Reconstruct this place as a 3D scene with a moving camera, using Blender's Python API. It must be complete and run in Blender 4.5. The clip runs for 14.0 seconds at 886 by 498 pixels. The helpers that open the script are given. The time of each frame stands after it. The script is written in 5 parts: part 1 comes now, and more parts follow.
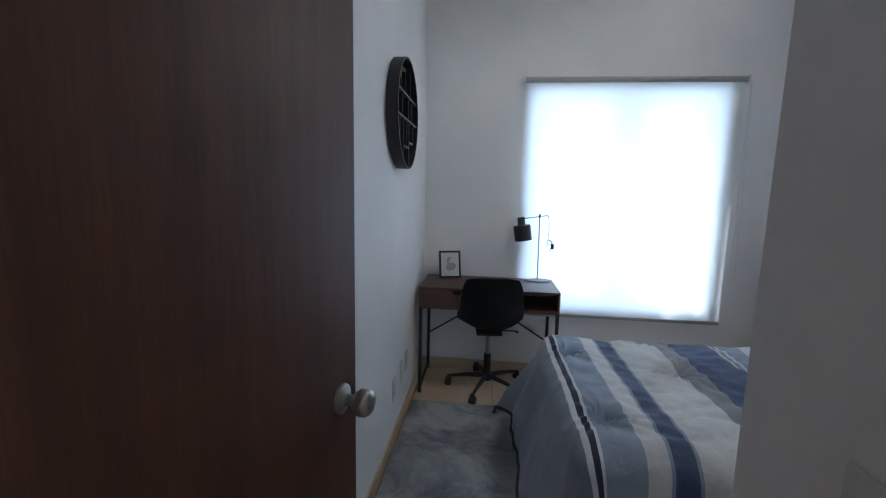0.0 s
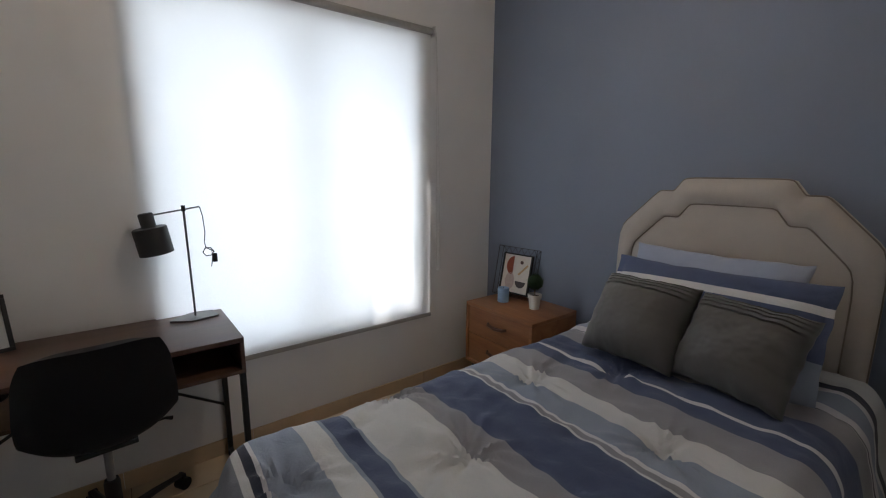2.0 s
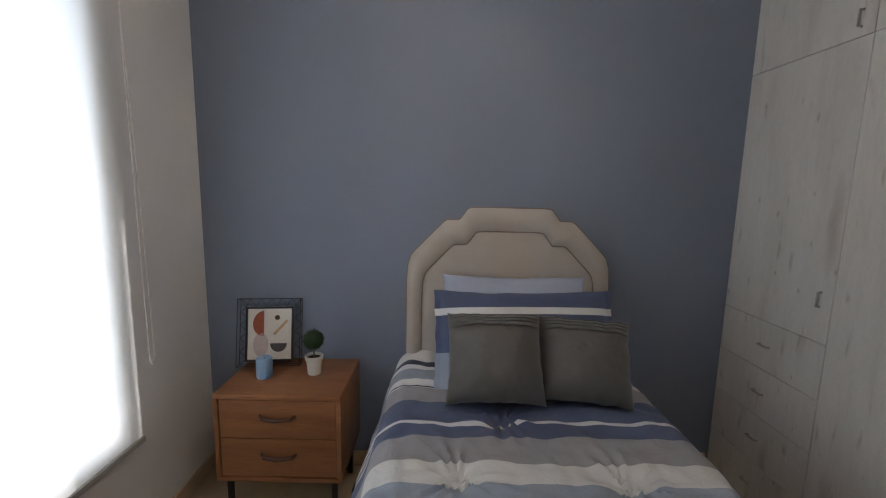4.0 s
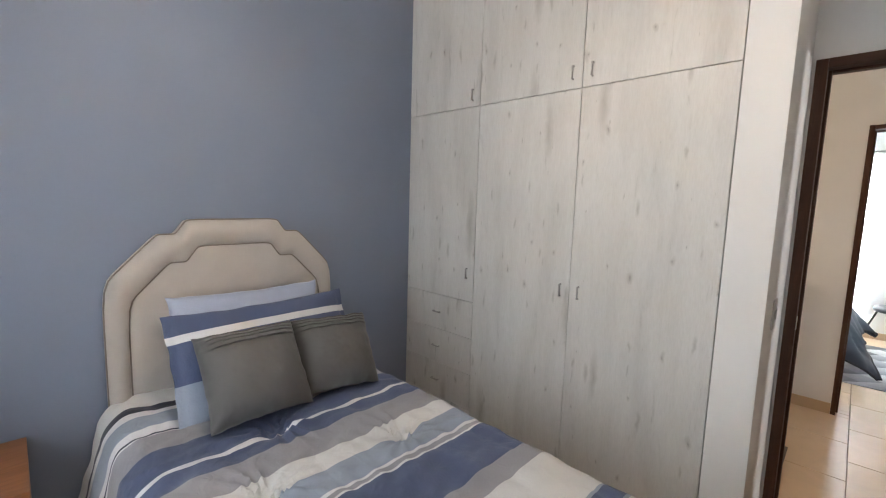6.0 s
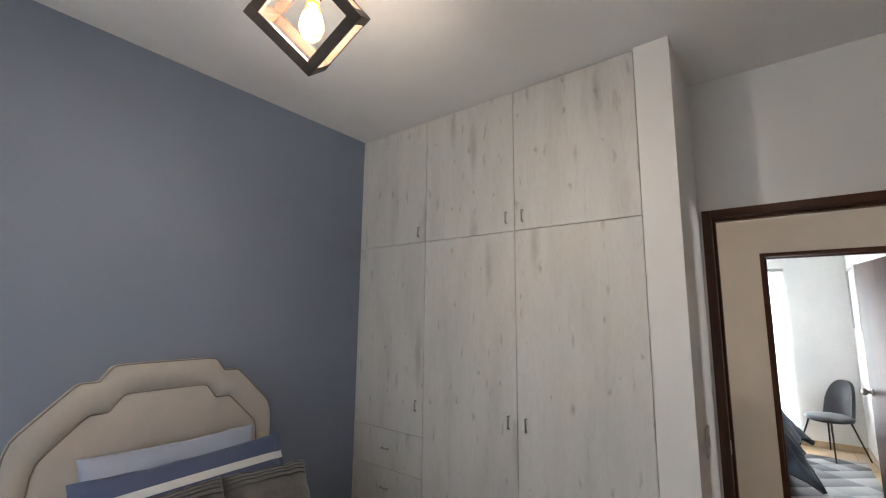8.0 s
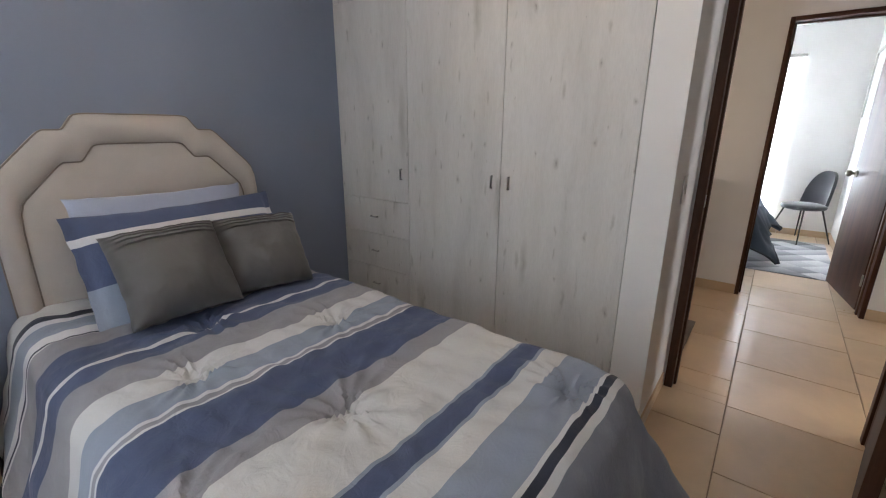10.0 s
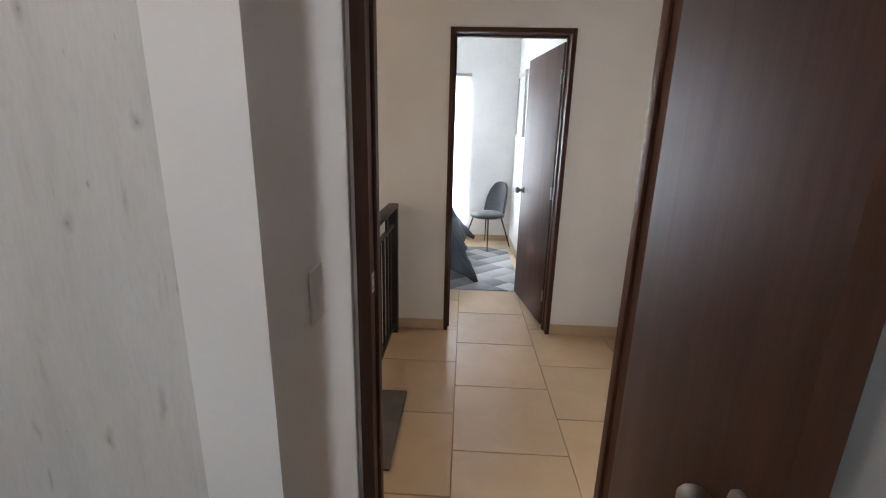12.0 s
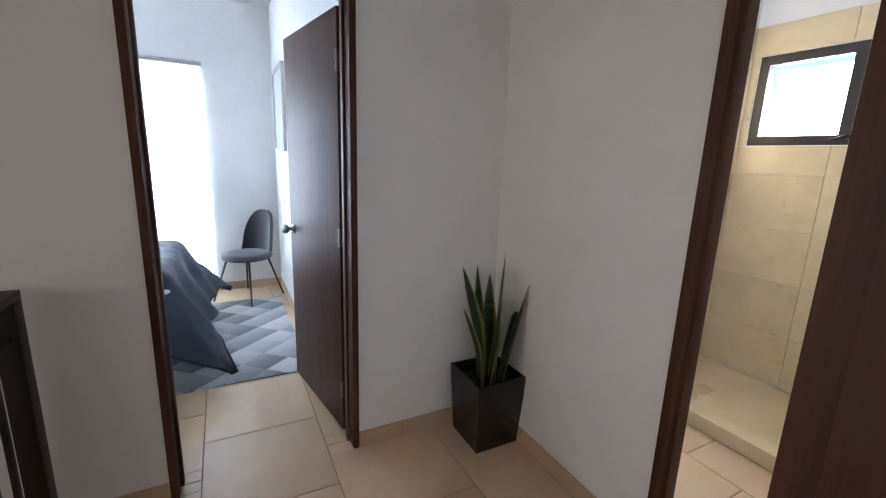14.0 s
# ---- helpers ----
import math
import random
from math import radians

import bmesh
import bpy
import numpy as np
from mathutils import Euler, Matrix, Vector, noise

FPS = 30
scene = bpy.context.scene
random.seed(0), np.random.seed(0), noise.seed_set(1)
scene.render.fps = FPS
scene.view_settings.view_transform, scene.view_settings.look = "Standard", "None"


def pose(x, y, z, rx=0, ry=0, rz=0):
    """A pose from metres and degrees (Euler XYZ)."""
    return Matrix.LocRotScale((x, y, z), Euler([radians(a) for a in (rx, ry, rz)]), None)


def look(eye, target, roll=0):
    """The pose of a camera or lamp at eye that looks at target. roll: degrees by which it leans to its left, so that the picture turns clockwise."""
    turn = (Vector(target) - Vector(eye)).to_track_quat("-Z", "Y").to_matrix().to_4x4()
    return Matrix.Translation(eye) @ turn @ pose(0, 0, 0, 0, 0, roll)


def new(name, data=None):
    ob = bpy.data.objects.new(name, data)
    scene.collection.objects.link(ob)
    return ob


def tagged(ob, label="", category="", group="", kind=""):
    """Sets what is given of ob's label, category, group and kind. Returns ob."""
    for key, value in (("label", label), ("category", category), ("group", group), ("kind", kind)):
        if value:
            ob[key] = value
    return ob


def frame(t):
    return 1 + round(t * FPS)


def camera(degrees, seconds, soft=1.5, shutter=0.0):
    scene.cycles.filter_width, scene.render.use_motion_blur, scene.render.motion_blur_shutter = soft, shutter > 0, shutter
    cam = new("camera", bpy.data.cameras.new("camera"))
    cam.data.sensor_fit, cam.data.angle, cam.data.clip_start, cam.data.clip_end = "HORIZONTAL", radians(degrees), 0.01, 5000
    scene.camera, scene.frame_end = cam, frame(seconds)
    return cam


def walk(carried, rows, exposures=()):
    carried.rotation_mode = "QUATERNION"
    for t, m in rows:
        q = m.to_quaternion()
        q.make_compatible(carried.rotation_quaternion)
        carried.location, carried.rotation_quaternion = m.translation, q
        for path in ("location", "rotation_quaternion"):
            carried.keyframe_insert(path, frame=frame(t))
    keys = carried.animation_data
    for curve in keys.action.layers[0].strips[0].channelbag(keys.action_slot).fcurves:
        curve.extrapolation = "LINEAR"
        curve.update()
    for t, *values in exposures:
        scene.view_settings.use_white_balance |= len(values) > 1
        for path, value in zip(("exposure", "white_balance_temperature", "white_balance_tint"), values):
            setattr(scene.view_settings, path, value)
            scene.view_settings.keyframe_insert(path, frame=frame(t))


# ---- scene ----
cam = camera(92.6, 14.0, 1.15)
PATH = [
    (0, (1.177, 1.189, 1.429), (0.973, 3.159, 1.152), 1.3),
    (0.5, (1.18, 1.422, 1.412), (1.392, 3.39, 1.12), 1.2),
    (1, (1.21, 1.658, 1.414), (1.851, 3.526, 1.096), 0.8),
    (1.5, (1.28, 1.986, 1.427), (2.266, 3.692, 1.081), 0.3),
    (2, (1.327, 2.26, 1.414), (2.534, 3.814, 1.057), 0.4),
    (2.5, (1.367, 2.563, 1.457), (2.889, 3.805, 1.081), 0.2),
    (2.7, (1.369, 2.685, 1.47), (3.017, 3.754, 1.089), 0.3),
    (4.8, (1.401, 3.571, 1.487), (3.234, 2.806, 1.252), 1.0),
    (5, (1.418, 3.636, 1.484), (3.148, 2.66, 1.248), 1.0),
    (5.5, (1.361, 3.656, 1.479), (2.886, 2.384, 1.238), 1.4),
    (6, (1.35, 3.681, 1.511), (2.738, 2.26, 1.284), 1.7),
    (6.5, (1.319, 3.706, 1.581), (2.625, 2.195, 1.483), 1.5),
    (7, (1.303, 3.729, 1.618), (2.546, 2.178, 1.839), 0.6),
    (7.2, (1.291, 3.736, 1.655), (2.51, 2.183, 1.974), 0.5),
    (9.3, (1.273, 3.665, 1.461), (2.509, 2.095, 1.355), 0.3),
    (9.5, (1.281, 3.652, 1.421), (2.503, 2.087, 1.184), 0.4),
    (10, (1.263, 3.624, 1.351), (2.44, 2.104, 0.798), 0.3),
    (10.5, (1.23, 3.42, 1.386), (2.354, 1.908, 0.714), 0.6),
    (11, (1.188, 3.129, 1.411), (2.117, 1.479, 0.767), 0.6),
    (11.5, (1.238, 2.787, 1.439), (1.766, 0.936, 0.895), 1.1),
    (12, (1.245, 2.435, 1.44), (1.332, 0.505, 0.925), 1.4),
    (12.5, (1.225, 2.125, 1.46), (1.131, 0.188, 0.975), 1.7),
    (13, (1.218, 1.823, 1.462), (0.995, -0.108, 0.992), 1.4),
    (13.5, (1.171, 1.542, 1.448), (0.609, -0.324, 0.999), 1.8),
    (14, (1.084, 1.293, 1.446), (0.179, -0.44, 1.023), 2.0),
]
EXPOSURES = [(0.0, 0.84, 4950, 8), (0.5, 0.8, 5200, 9), (1.0, 0.65, 5550, 12), (1.5, 0.5, 5850, 14), (2.0, 0.36, 6050, 14), (2.7, 0.12, 6200, 15),
             (5.0, 1.66, 6100, 13), (5.5, 1.94, 6100, 13), (6.0, 1.74, 6100, 13), (6.5, 1.38, 6100, 13), (7.0, 1.24, 6200, 13), (9.5, 0.98, 6100, 14),
             (10.0, 1.22, 6000, 15), (10.5, 1.18, 6000, 16), (11.5, 1.22, 5950, 14), (12.0, 1.05, 5900, 14), (12.5, 1.06, 6150, 17), (13.4, 1.2, 6000, 16), (14.0, 0.82, 5300, 14)]
walk(cam, [(t, look(eye, target, roll)) for t, eye, target, roll in PATH], EXPOSURES)

# ---- world, sun, window light ----
world = bpy.data.worlds.new("sky")
scene.world = world
world.use_nodes = True
wn = world.node_tree.nodes
sky = wn.new("ShaderNodeTexSky")
sky.sky_type = "NISHITA"
sky.sun_disc = False
SUN_DIR = Vector((3.08, -1.0, -2.42)).normalized()      # the way the sunlight travels
sky.sun_elevation = math.asin(-SUN_DIR.z)
sky.sun_rotation = math.atan2(-SUN_DIR.x, -SUN_DIR.y)
wn["Background"].inputs["Strength"].default_value = 0.1
world.node_tree.links.new(sky.outputs[0], wn["Background"].inputs["Color"])

sun = new("sun", bpy.data.lights.new("sun", "SUN"))
sun.data.energy, sun.data.angle, sun.data.color = 5.0, radians(0.5), (1.0, 0.95, 0.87)
sun.matrix_world = look((0, 20, 15), Vector((0, 20, 15)) + SUN_DIR)


def window_lamp(name, centre, target, w, h, watts, colour):
    lamp = new(name, bpy.data.lights.new(name, "AREA"))
    lamp.data.shape, lamp.data.size, lamp.data.size_y = "RECTANGLE", w, h
    lamp.data.energy, lamp.data.color = watts, colour
    lamp.matrix_world = look(centre, target)
    return lamp


# daylight standing in the three window openings
window_lamp("daylight_bedroom", (2.135, 4.83, 1.35), (2.135, 0, 1.35), 1.30, 1.58, 23, (0.86, 0.93, 1.0))
window_lamp("daylight_room_two", (2.05, -3.78, 1.15), (2.05, 0, 1.15), 1.6, 2.0, 145, (0.91, 0.95, 0.98))
window_lamp("daylight_bath", (-2.12, -0.075, 1.83), (0, -0.075, 1.6), 0.42, 0.44, 24, (1.0, 0.97, 0.92))
# warm fill for hall and stair wall, set at an added, unseen window
window_lamp("hall_fill_stairs", (4.46, 0.3, 1.4), (0, 0.3, 0.9), 1.25, 1.35, 8.5, (1.0, 0.72, 0.46))

# the filament bulb of the ceiling lamp
bulb_light = new("bulb_light", bpy.data.lights.new("bulb_light", "POINT"))
bulb_light.data.energy, bulb_light.data.shadow_soft_size, bulb_light.data.color = 10.0, 0.05, (1.0, 0.84, 0.66)
bulb_light.location = (2.19, 3.14, 2.39)

# ---- materials ----
def node_mat(name, rough=0.5, metal=0.0):
    m = bpy.data.materials.new(name)
    m.use_nodes = True
    b = m.node_tree.nodes["Principled BSDF"]
    b.inputs["Roughness"].default_value = rough
    b.inputs["Metallic"].default_value = metal
    return m, m.node_tree.nodes, m.node_tree.links, b


def ramp(nodes, stops, interp="LINEAR"):
    r = nodes.new("ShaderNodeValToRGB")
    r.color_ramp.interpolation = interp
    els = r.color_ramp.elements
    while len(els) < len(stops):
        els.new(0.5)
    for e, (p, c) in zip(els, stops):
        e.position, e.color = p, (*c, 1)
    return r


def coords(nodes, links, scale=(1, 1, 1), jitter=True, source="Object"):
    tc = nodes.new("ShaderNodeTexCoord")
    mp = nodes.new("ShaderNodeMapping")
    mp.inputs["Scale"].default_value = scale
    if jitter:
        oi = nodes.new("ShaderNodeObjectInfo")
        mul = nodes.new("ShaderNodeMath")
        mul.operation = "MULTIPLY"
        mul.inputs[1].default_value = 37.0
        links.new(oi.outputs["Random"], mul.inputs[0])
        add = nodes.new("ShaderNodeVectorMath")
        add.operation = "ADD"
        links.new(tc.outputs[source], add.inputs[0])
        links.new(mul.outputs[0], add.inputs[1])
        links.new(add.outputs[0], mp.inputs["Vector"])
    else:
        links.new(tc.outputs[source], mp.inputs["Vector"])
    return mp


def tex_noise(nodes, links, vec, scale, detail=4.0, rough=0.55, distort=0.0):
    n = nodes.new("ShaderNodeTexNoise")
    n.inputs["Scale"].default_value = scale
    n.inputs["Detail"].default_value = detail
    n.inputs["Roughness"].default_value = rough
    n.inputs["Distortion"].default_value = distort
    links.new(vec.outputs[0], n.inputs["Vector"])
    return n


def bump(nodes, links, b, height, strength, dist):
    bp = nodes.new("ShaderNodeBump")
    bp.inputs["Strength"].default_value = strength
    bp.inputs["Distance"].default_value = dist
    links.new(height, bp.inputs["Height"])
    links.new(bp.outputs[0], b.inputs["Normal"])
    return bp


def mix_col(nodes, links, fac, a, c, mode="MIX"):
    mx = nodes.new("ShaderNodeMix")
    mx.data_type, mx.blend_type = "RGBA", mode
    for sock, v in ((mx.inputs[0], fac), (mx.inputs[6], a), (mx.inputs[7], c)):
        if isinstance(v, bpy.types.NodeSocket):
            links.new(v, sock)
        elif isinstance(v, tuple):
            sock.default_value = (*v, 1)
        else:
            sock.default_value = v
    return mx.outputs[2]


def shade(c, k):
    return tuple(min(1.0, v * k) for v in c)


def paint(name, col, rough=0.6, grain=0.25, mottled=0.05, fine=260.0):
    """Rolled wall paint: faint stipple and slow mottling."""
    m, n, l, b = node_mat(name, rough)
    v = coords(n, l, jitter=False)
    big = tex_noise(n, l, v, 1.3, 3)
    r = ramp(n, [(0.3, shade(col, 1 - mottled)), (0.7, shade(col, 1 + mottled))])
    l.new(big.outputs[0], r.inputs[0])
    l.new(r.outputs[0], b.inputs["Base Color"])
    small = tex_noise(n, l, v, fine, 3)
    bump(n, l, b, small.outputs[0], grain, 0.0015)
    return m


def plain(name, col, rough=0.5, metal=0.0, var=0.08, scale=30.0, relief=0.1, coat=0.0):
    m, n, l, b = node_mat(name, rough, metal)
    v = coords(n, l)
    t = tex_noise(n, l, v, scale, 4)
    r = ramp(n, [(0.3, shade(col, 1 - var)), (0.7, shade(col, 1 + var))])
    l.new(t.outputs[0], r.inputs[0])
    l.new(r.outputs[0], b.inputs["Base Color"])
    rr = n.new("ShaderNodeMapRange")
    rr.inputs[3].default_value, rr.inputs[4].default_value = max(0.02, rough - 0.06), min(1, rough + 0.08)
    l.new(t.outputs[0], rr.inputs[0])
    l.new(rr.outputs[0], b.inputs["Roughness"])
    if relief:
        bump(n, l, b, t.outputs[0], relief, 0.001)
    b.inputs["Coat Weight"].default_value = coat
    return m


def timber(name, dark, light, rough=0.4, axis="z", ring=14.0, relief=0.12, coat=0.0, stretch=0.06):
    """Straight-grained wood or its foil, the grain along one axis."""
    m, n, l, b = node_mat(name, rough)
    s = {"x": (stretch, 1, 1), "y": (1, stretch, 1), "z": (1, 1, stretch)}[axis]
    v = coords(n, l, s)
    a = tex_noise(n, l, v, ring, 6, 0.6, 0.4)
    f = tex_noise(n, l, v, ring * 14, 4, 0.7)
    r = ramp(n, [(0.25, dark), (0.75, light)])
    l.new(a.outputs[0], r.inputs[0])
    fr = ramp(n, [(0.3, (0.72, 0.72, 0.72)), (0.65, (1.05, 1.05, 1.05))])
    l.new(f.outputs[0], fr.inputs[0])
    c = mix_col(n, l, 0.75, r.outputs[0], fr.outputs[0], "MULTIPLY")
    l.new(c, b.inputs["Base Color"])
    bump(n, l, b, f.outputs[0], relief, 0.0006)
    b.inputs["Coat Weight"].default_value = coat
    b.inputs["Coat Roughness"].default_value = 0.3
    return m


def cloth(name, col, rough=0.9, weave=700.0, var=0.1, relief=0.35, sheen=0.3):
    m, n, l, b = node_mat(name, rough)
    v = coords(n, l)
    big = tex_noise(n, l, v, 7.0, 4)
    r = ramp(n, [(0.3, shade(col, 1 - var)), (0.7, shade(col, 1 + var))])
    l.new(big.outputs[0], r.inputs[0])
    fine = tex_noise(n, l, v, weave, 2)
    fr = ramp(n, [(0.35, (0.8, 0.8, 0.8)), (0.65, (1.1, 1.1, 1.1))])
    l.new(fine.outputs[0], fr.inputs[0])
    l.new(mix_col(n, l, 0.6, r.outputs[0], fr.outputs[0], "MULTIPLY"), b.inputs["Base Color"])
    bump(n, l, b, fine.outputs[0], relief, 0.0008)
    b.inputs["Sheen Weight"].default_value = sheen
    b.inputs["Sheen Roughness"].default_value = 0.5
    return m


M_WALL = paint("white_wall_paint", (0.83, 0.82, 0.80))
M_BLUE = paint("slate_blue_wall_paint", (0.205, 0.24, 0.315), 0.75, 0.3)
M_CEIL = paint("ceiling_paint", (0.85, 0.845, 0.83), 0.7, 0.35)
M_WENGE = timber("dark_wenge_wood", (0.042, 0.0150, 0.0078), (0.098, 0.040, 0.0205), 0.55, "z", 16.0, 0.08)
M_WENGE.node_tree.nodes["Principled BSDF"].inputs["Specular IOR Level"].default_value = 0.3
M_STEEL = plain("brushed_steel", (0.36, 0.335, 0.30), 0.38, 1.0, 0.06, 90, 0.03)
M_BLACKMETAL = plain("black_painted_metal", (0.018, 0.017, 0.017), 0.42, 0.0, 0.15, 60, 0.08)
M_PLASTIC_W = plain("white_plastic", (0.72, 0.71, 0.68), 0.35, 0.0, 0.03, 40, 0.02)
M_BLACKPLASTIC = plain("black_plastic", (0.015, 0.015, 0.016), 0.45, 0.0, 0.1, 60, 0.06)


def tile_mat(name, col, rough, vein=0.08):
    """Glazed ceramic: cloudy body, each piece a little different."""
    m, n, l, b = node_mat(name, rough)
    v = coords(n, l)
    a = tex_noise(n, l, v, 4.0, 6, 0.6, 0.8)
    r = ramp(n, [(0.25, shade(col, 1 - vein)), (0.75, shade(col, 1 + vein))])
    l.new(a.outputs[0], r.inputs[0])
    oi = n.new("ShaderNodeObjectInfo")
    hr = ramp(n, [(0.0, (0.95, 0.95, 0.95)), (1.0, (1.04, 1.03, 1.02))])
    l.new(oi.outputs["Random"], hr.inputs[0])
    l.new(mix_col(n, l, 1.0, r.outputs[0], hr.outputs[0], "MULTIPLY"), b.inputs["Base Color"])
    s = tex_noise(n, l, v, 2.2, 5)
    rr = n.new("ShaderNodeMapRange")
    rr.inputs[3].default_value, rr.inputs[4].default_value = rough - 0.08, rough + 0.12
    l.new(s.outputs[0], rr.inputs[0])
    l.new(rr.outputs[0], b.inputs["Roughness"])
    f = tex_noise(n, l, v, 60.0, 3)
    bump(n, l, b, f.outputs[0], 0.05, 0.001)
    return m


M_TILE = tile_mat("beige_floor_tile", (0.575, 0.425, 0.27), 0.3)
M_GROUT = plain("brown_grout", (0.27, 0.19, 0.12), 0.85, 0.0, 0.2, 80, 0.3)
M_BATHTILE = tile_mat("sand_bath_tile", (0.60, 0.50, 0.32), 0.28, 0.12)


def limed_oak():
    """Limed oak foil: pale boards with soft grey streaks, fine dark dashes and scattered knots, the grain upright."""
    m, n, l, b = node_mat("limed_oak_foil", 0.5)
    v = coords(n, l, (1, 1, 0.16))
    cloud = tex_noise(n, l, v, 5.0, 4, 0.55, 0.4)
    base = ramp(n, [(0.25, (0.57, 0.557, 0.53)), (0.5, (0.675, 0.662, 0.635)), (0.75, (0.72, 0.712, 0.688))])
    l.new(cloud.outputs[0], base.inputs[0])
    streak = tex_noise(n, l, v, 24.0, 5, 0.65, 0.7)
    sr = ramp(n, [(0.24, (0.66, 0.655, 0.64)), (0.37, (0.95, 0.95, 0.945)), (0.6, (1.0, 1.0, 1.0))])
    l.new(streak.outputs[0], sr.inputs[0])
    c = mix_col(n, l, 0.9, base.outputs[0], sr.outputs[0], "MULTIPLY")
    fine = tex_noise(n, l, v, 150.0, 3, 0.7)
    fr = ramp(n, [(0.3, (0.92, 0.915, 0.905)), (0.6, (1.02, 1.02, 1.02))])
    l.new(fine.outputs[0], fr.inputs[0])
    c = mix_col(n, l, 0.7, c, fr.outputs[0], "MULTIPLY")
    # knots, laid out on the face's own x and z
    vk = coords(n, l)
    wob = tex_noise(n, l, vk, 9.0, 3)
    add = n.new("ShaderNodeVectorMath")
    add.operation = "MULTIPLY_ADD"
    l.new(wob.outputs[1], add.inputs[0])
    add.inputs[1].default_value = (0.045, 0.045, 0.09)
    l.new(vk.outputs[0], add.inputs[2])
    sep = n.new("ShaderNodeSeparateXYZ")
    l.new(add.outputs[0], sep.inputs[0])
    for size, tall, deep, edge, off in ((7.0, 0.50, 0.46, 0.110, 0.0), (6.0, 0.17, 0.66, 0.24, 4.3), (12.0, 0.22, 0.70, 0.17, 9.1)):
        mz = n.new("ShaderNodeMath")
        mz.operation = "MULTIPLY_ADD"
        l.new(sep.outputs[2], mz.inputs[0])
        mz.inputs[1].default_value, mz.inputs[2].default_value = tall, off
        cmb = n.new("ShaderNodeCombineXYZ")
        l.new(sep.outputs[0], cmb.inputs[0])
        l.new(mz.outputs[0], cmb.inputs[1])
        vo = n.new("ShaderNodeTexVoronoi")
        vo.voronoi_dimensions = "2D"
        vo.inputs["Scale"].default_value = size
        l.new(cmb.outputs[0], vo.inputs["Vector"])
        sc = n.new("ShaderNodeSeparateColor")
        l.new(vo.outputs["Color"], sc.inputs[0])
        big = n.new("ShaderNodeMapRange")
        big.inputs[1].default_value, big.inputs[2].default_value = 0.31, 1.0
        big.inputs[3].default_value, big.inputs[4].default_value = 0.004, edge
        l.new(sc.outputs[0], big.inputs[0])
        dv = n.new("ShaderNodeMath")
        dv.operation = "DIVIDE"
        l.new(vo.outputs["Distance"], dv.inputs[0])
        l.new(big.outputs[0], dv.inputs[1])
        kr = ramp(n, [(0.0, (deep, deep * 0.985, deep * 0.95)), (0.35, (0.78, 0.775, 0.76)), (1.0, (1, 1, 1))])
        l.new(dv.outputs[0], kr.inputs[0])
        c = mix_col(n, l, 0.9, c, kr.outputs[0], "MULTIPLY")
    l.new(c, b.inputs["Base Color"])
    bump(n, l, b, fine.outputs[0], 0.12, 0.0006)
    return m


M_OAK = limed_oak()


def blind_cloth():
    """Roller-blind scrim that lets daylight through."""
    m, n, l, b = node_mat("blind_scrim", 0.9)
    v = coords(n, l, jitter=False)
    w = tex_noise(n, l, v, 320.0, 2)
    slow = tex_noise(n, l, v, 2.2, 3)
    col = ramp(n, [(0.3, (0.80, 0.79, 0.76)), (0.7, (0.88, 0.87, 0.84))])
    l.new(w.outputs[0], col.inputs[0])
    tone = ramp(n, [(0.3, (0.95, 0.95, 0.95)), (0.7, (1, 1, 1))])
    l.new(slow.outputs[0], tone.inputs[0])
    c = mix_col(n, l, 1.0, col.outputs[0], tone.outputs[0], "MULTIPLY")
    l.new(c, b.inputs["Base Color"])
    tr = n.new("ShaderNodeBsdfTranslucent")
    l.new(c, tr.inputs["Color"])
    mx = n.new("ShaderNodeMixShader")
    mx.inputs[0].default_value = 0.55
    l.new(b.outputs[0], mx.inputs[1])
    l.new(tr.outputs[0], mx.inputs[2])
    l.new(mx.outputs[0], n["Material Output"].inputs["Surface"])
    return m


M_BLIND = blind_cloth()


def glass_mat():
    m, n, l, b = node_mat("window_glass", 0.02)
    b.inputs["Transmission Weight"].default_value = 1.0
    b.inputs["IOR"].default_value = 1.45
    b.inputs["Base Color"].default_value = (0.95, 0.98, 0.97, 1)
    return m


M_GLASS = glass_mat()
M_ALU_DARK = plain("dark_bronze_aluminium", (0.03, 0.026, 0.024), 0.4, 0.3, 0.1, 50, 0.05)
M_ALU_W = plain("white_aluminium", (0.6, 0.6, 0.6), 0.4, 0.2, 0.05, 50, 0.03)

# ---- mesh helpers ----
def add_box(bm, x0, x1, y0, y1, z0, z1, m=None):
    vs = [bm.verts.new((x, y, z)) for x in (x0, x1) for y in (y0, y1) for z in (z0, z1)]
    if m is not None:
        for v in vs:
            v.co = m @ v.co
    for f in ((0, 1, 3, 2), (4, 6, 7, 5), (0, 4, 5, 1), (2, 3, 7, 6), (0, 2, 6, 4), (1, 5, 7, 3)):
        bm.faces.new([vs[i] for i in f])
    return vs


def box(x0, x1, y0, y1, z0, z1, bevel=0.0, seg=2, m=None):
    bm = bmesh.new()
    add_box(bm, x0, x1, y0, y1, z0, z1, m)
    if bevel:
        bmesh.ops.bevel(bm, geom=bm.edges[:], offset=bevel, segments=seg, affect="EDGES", profile=0.6)
    return bm


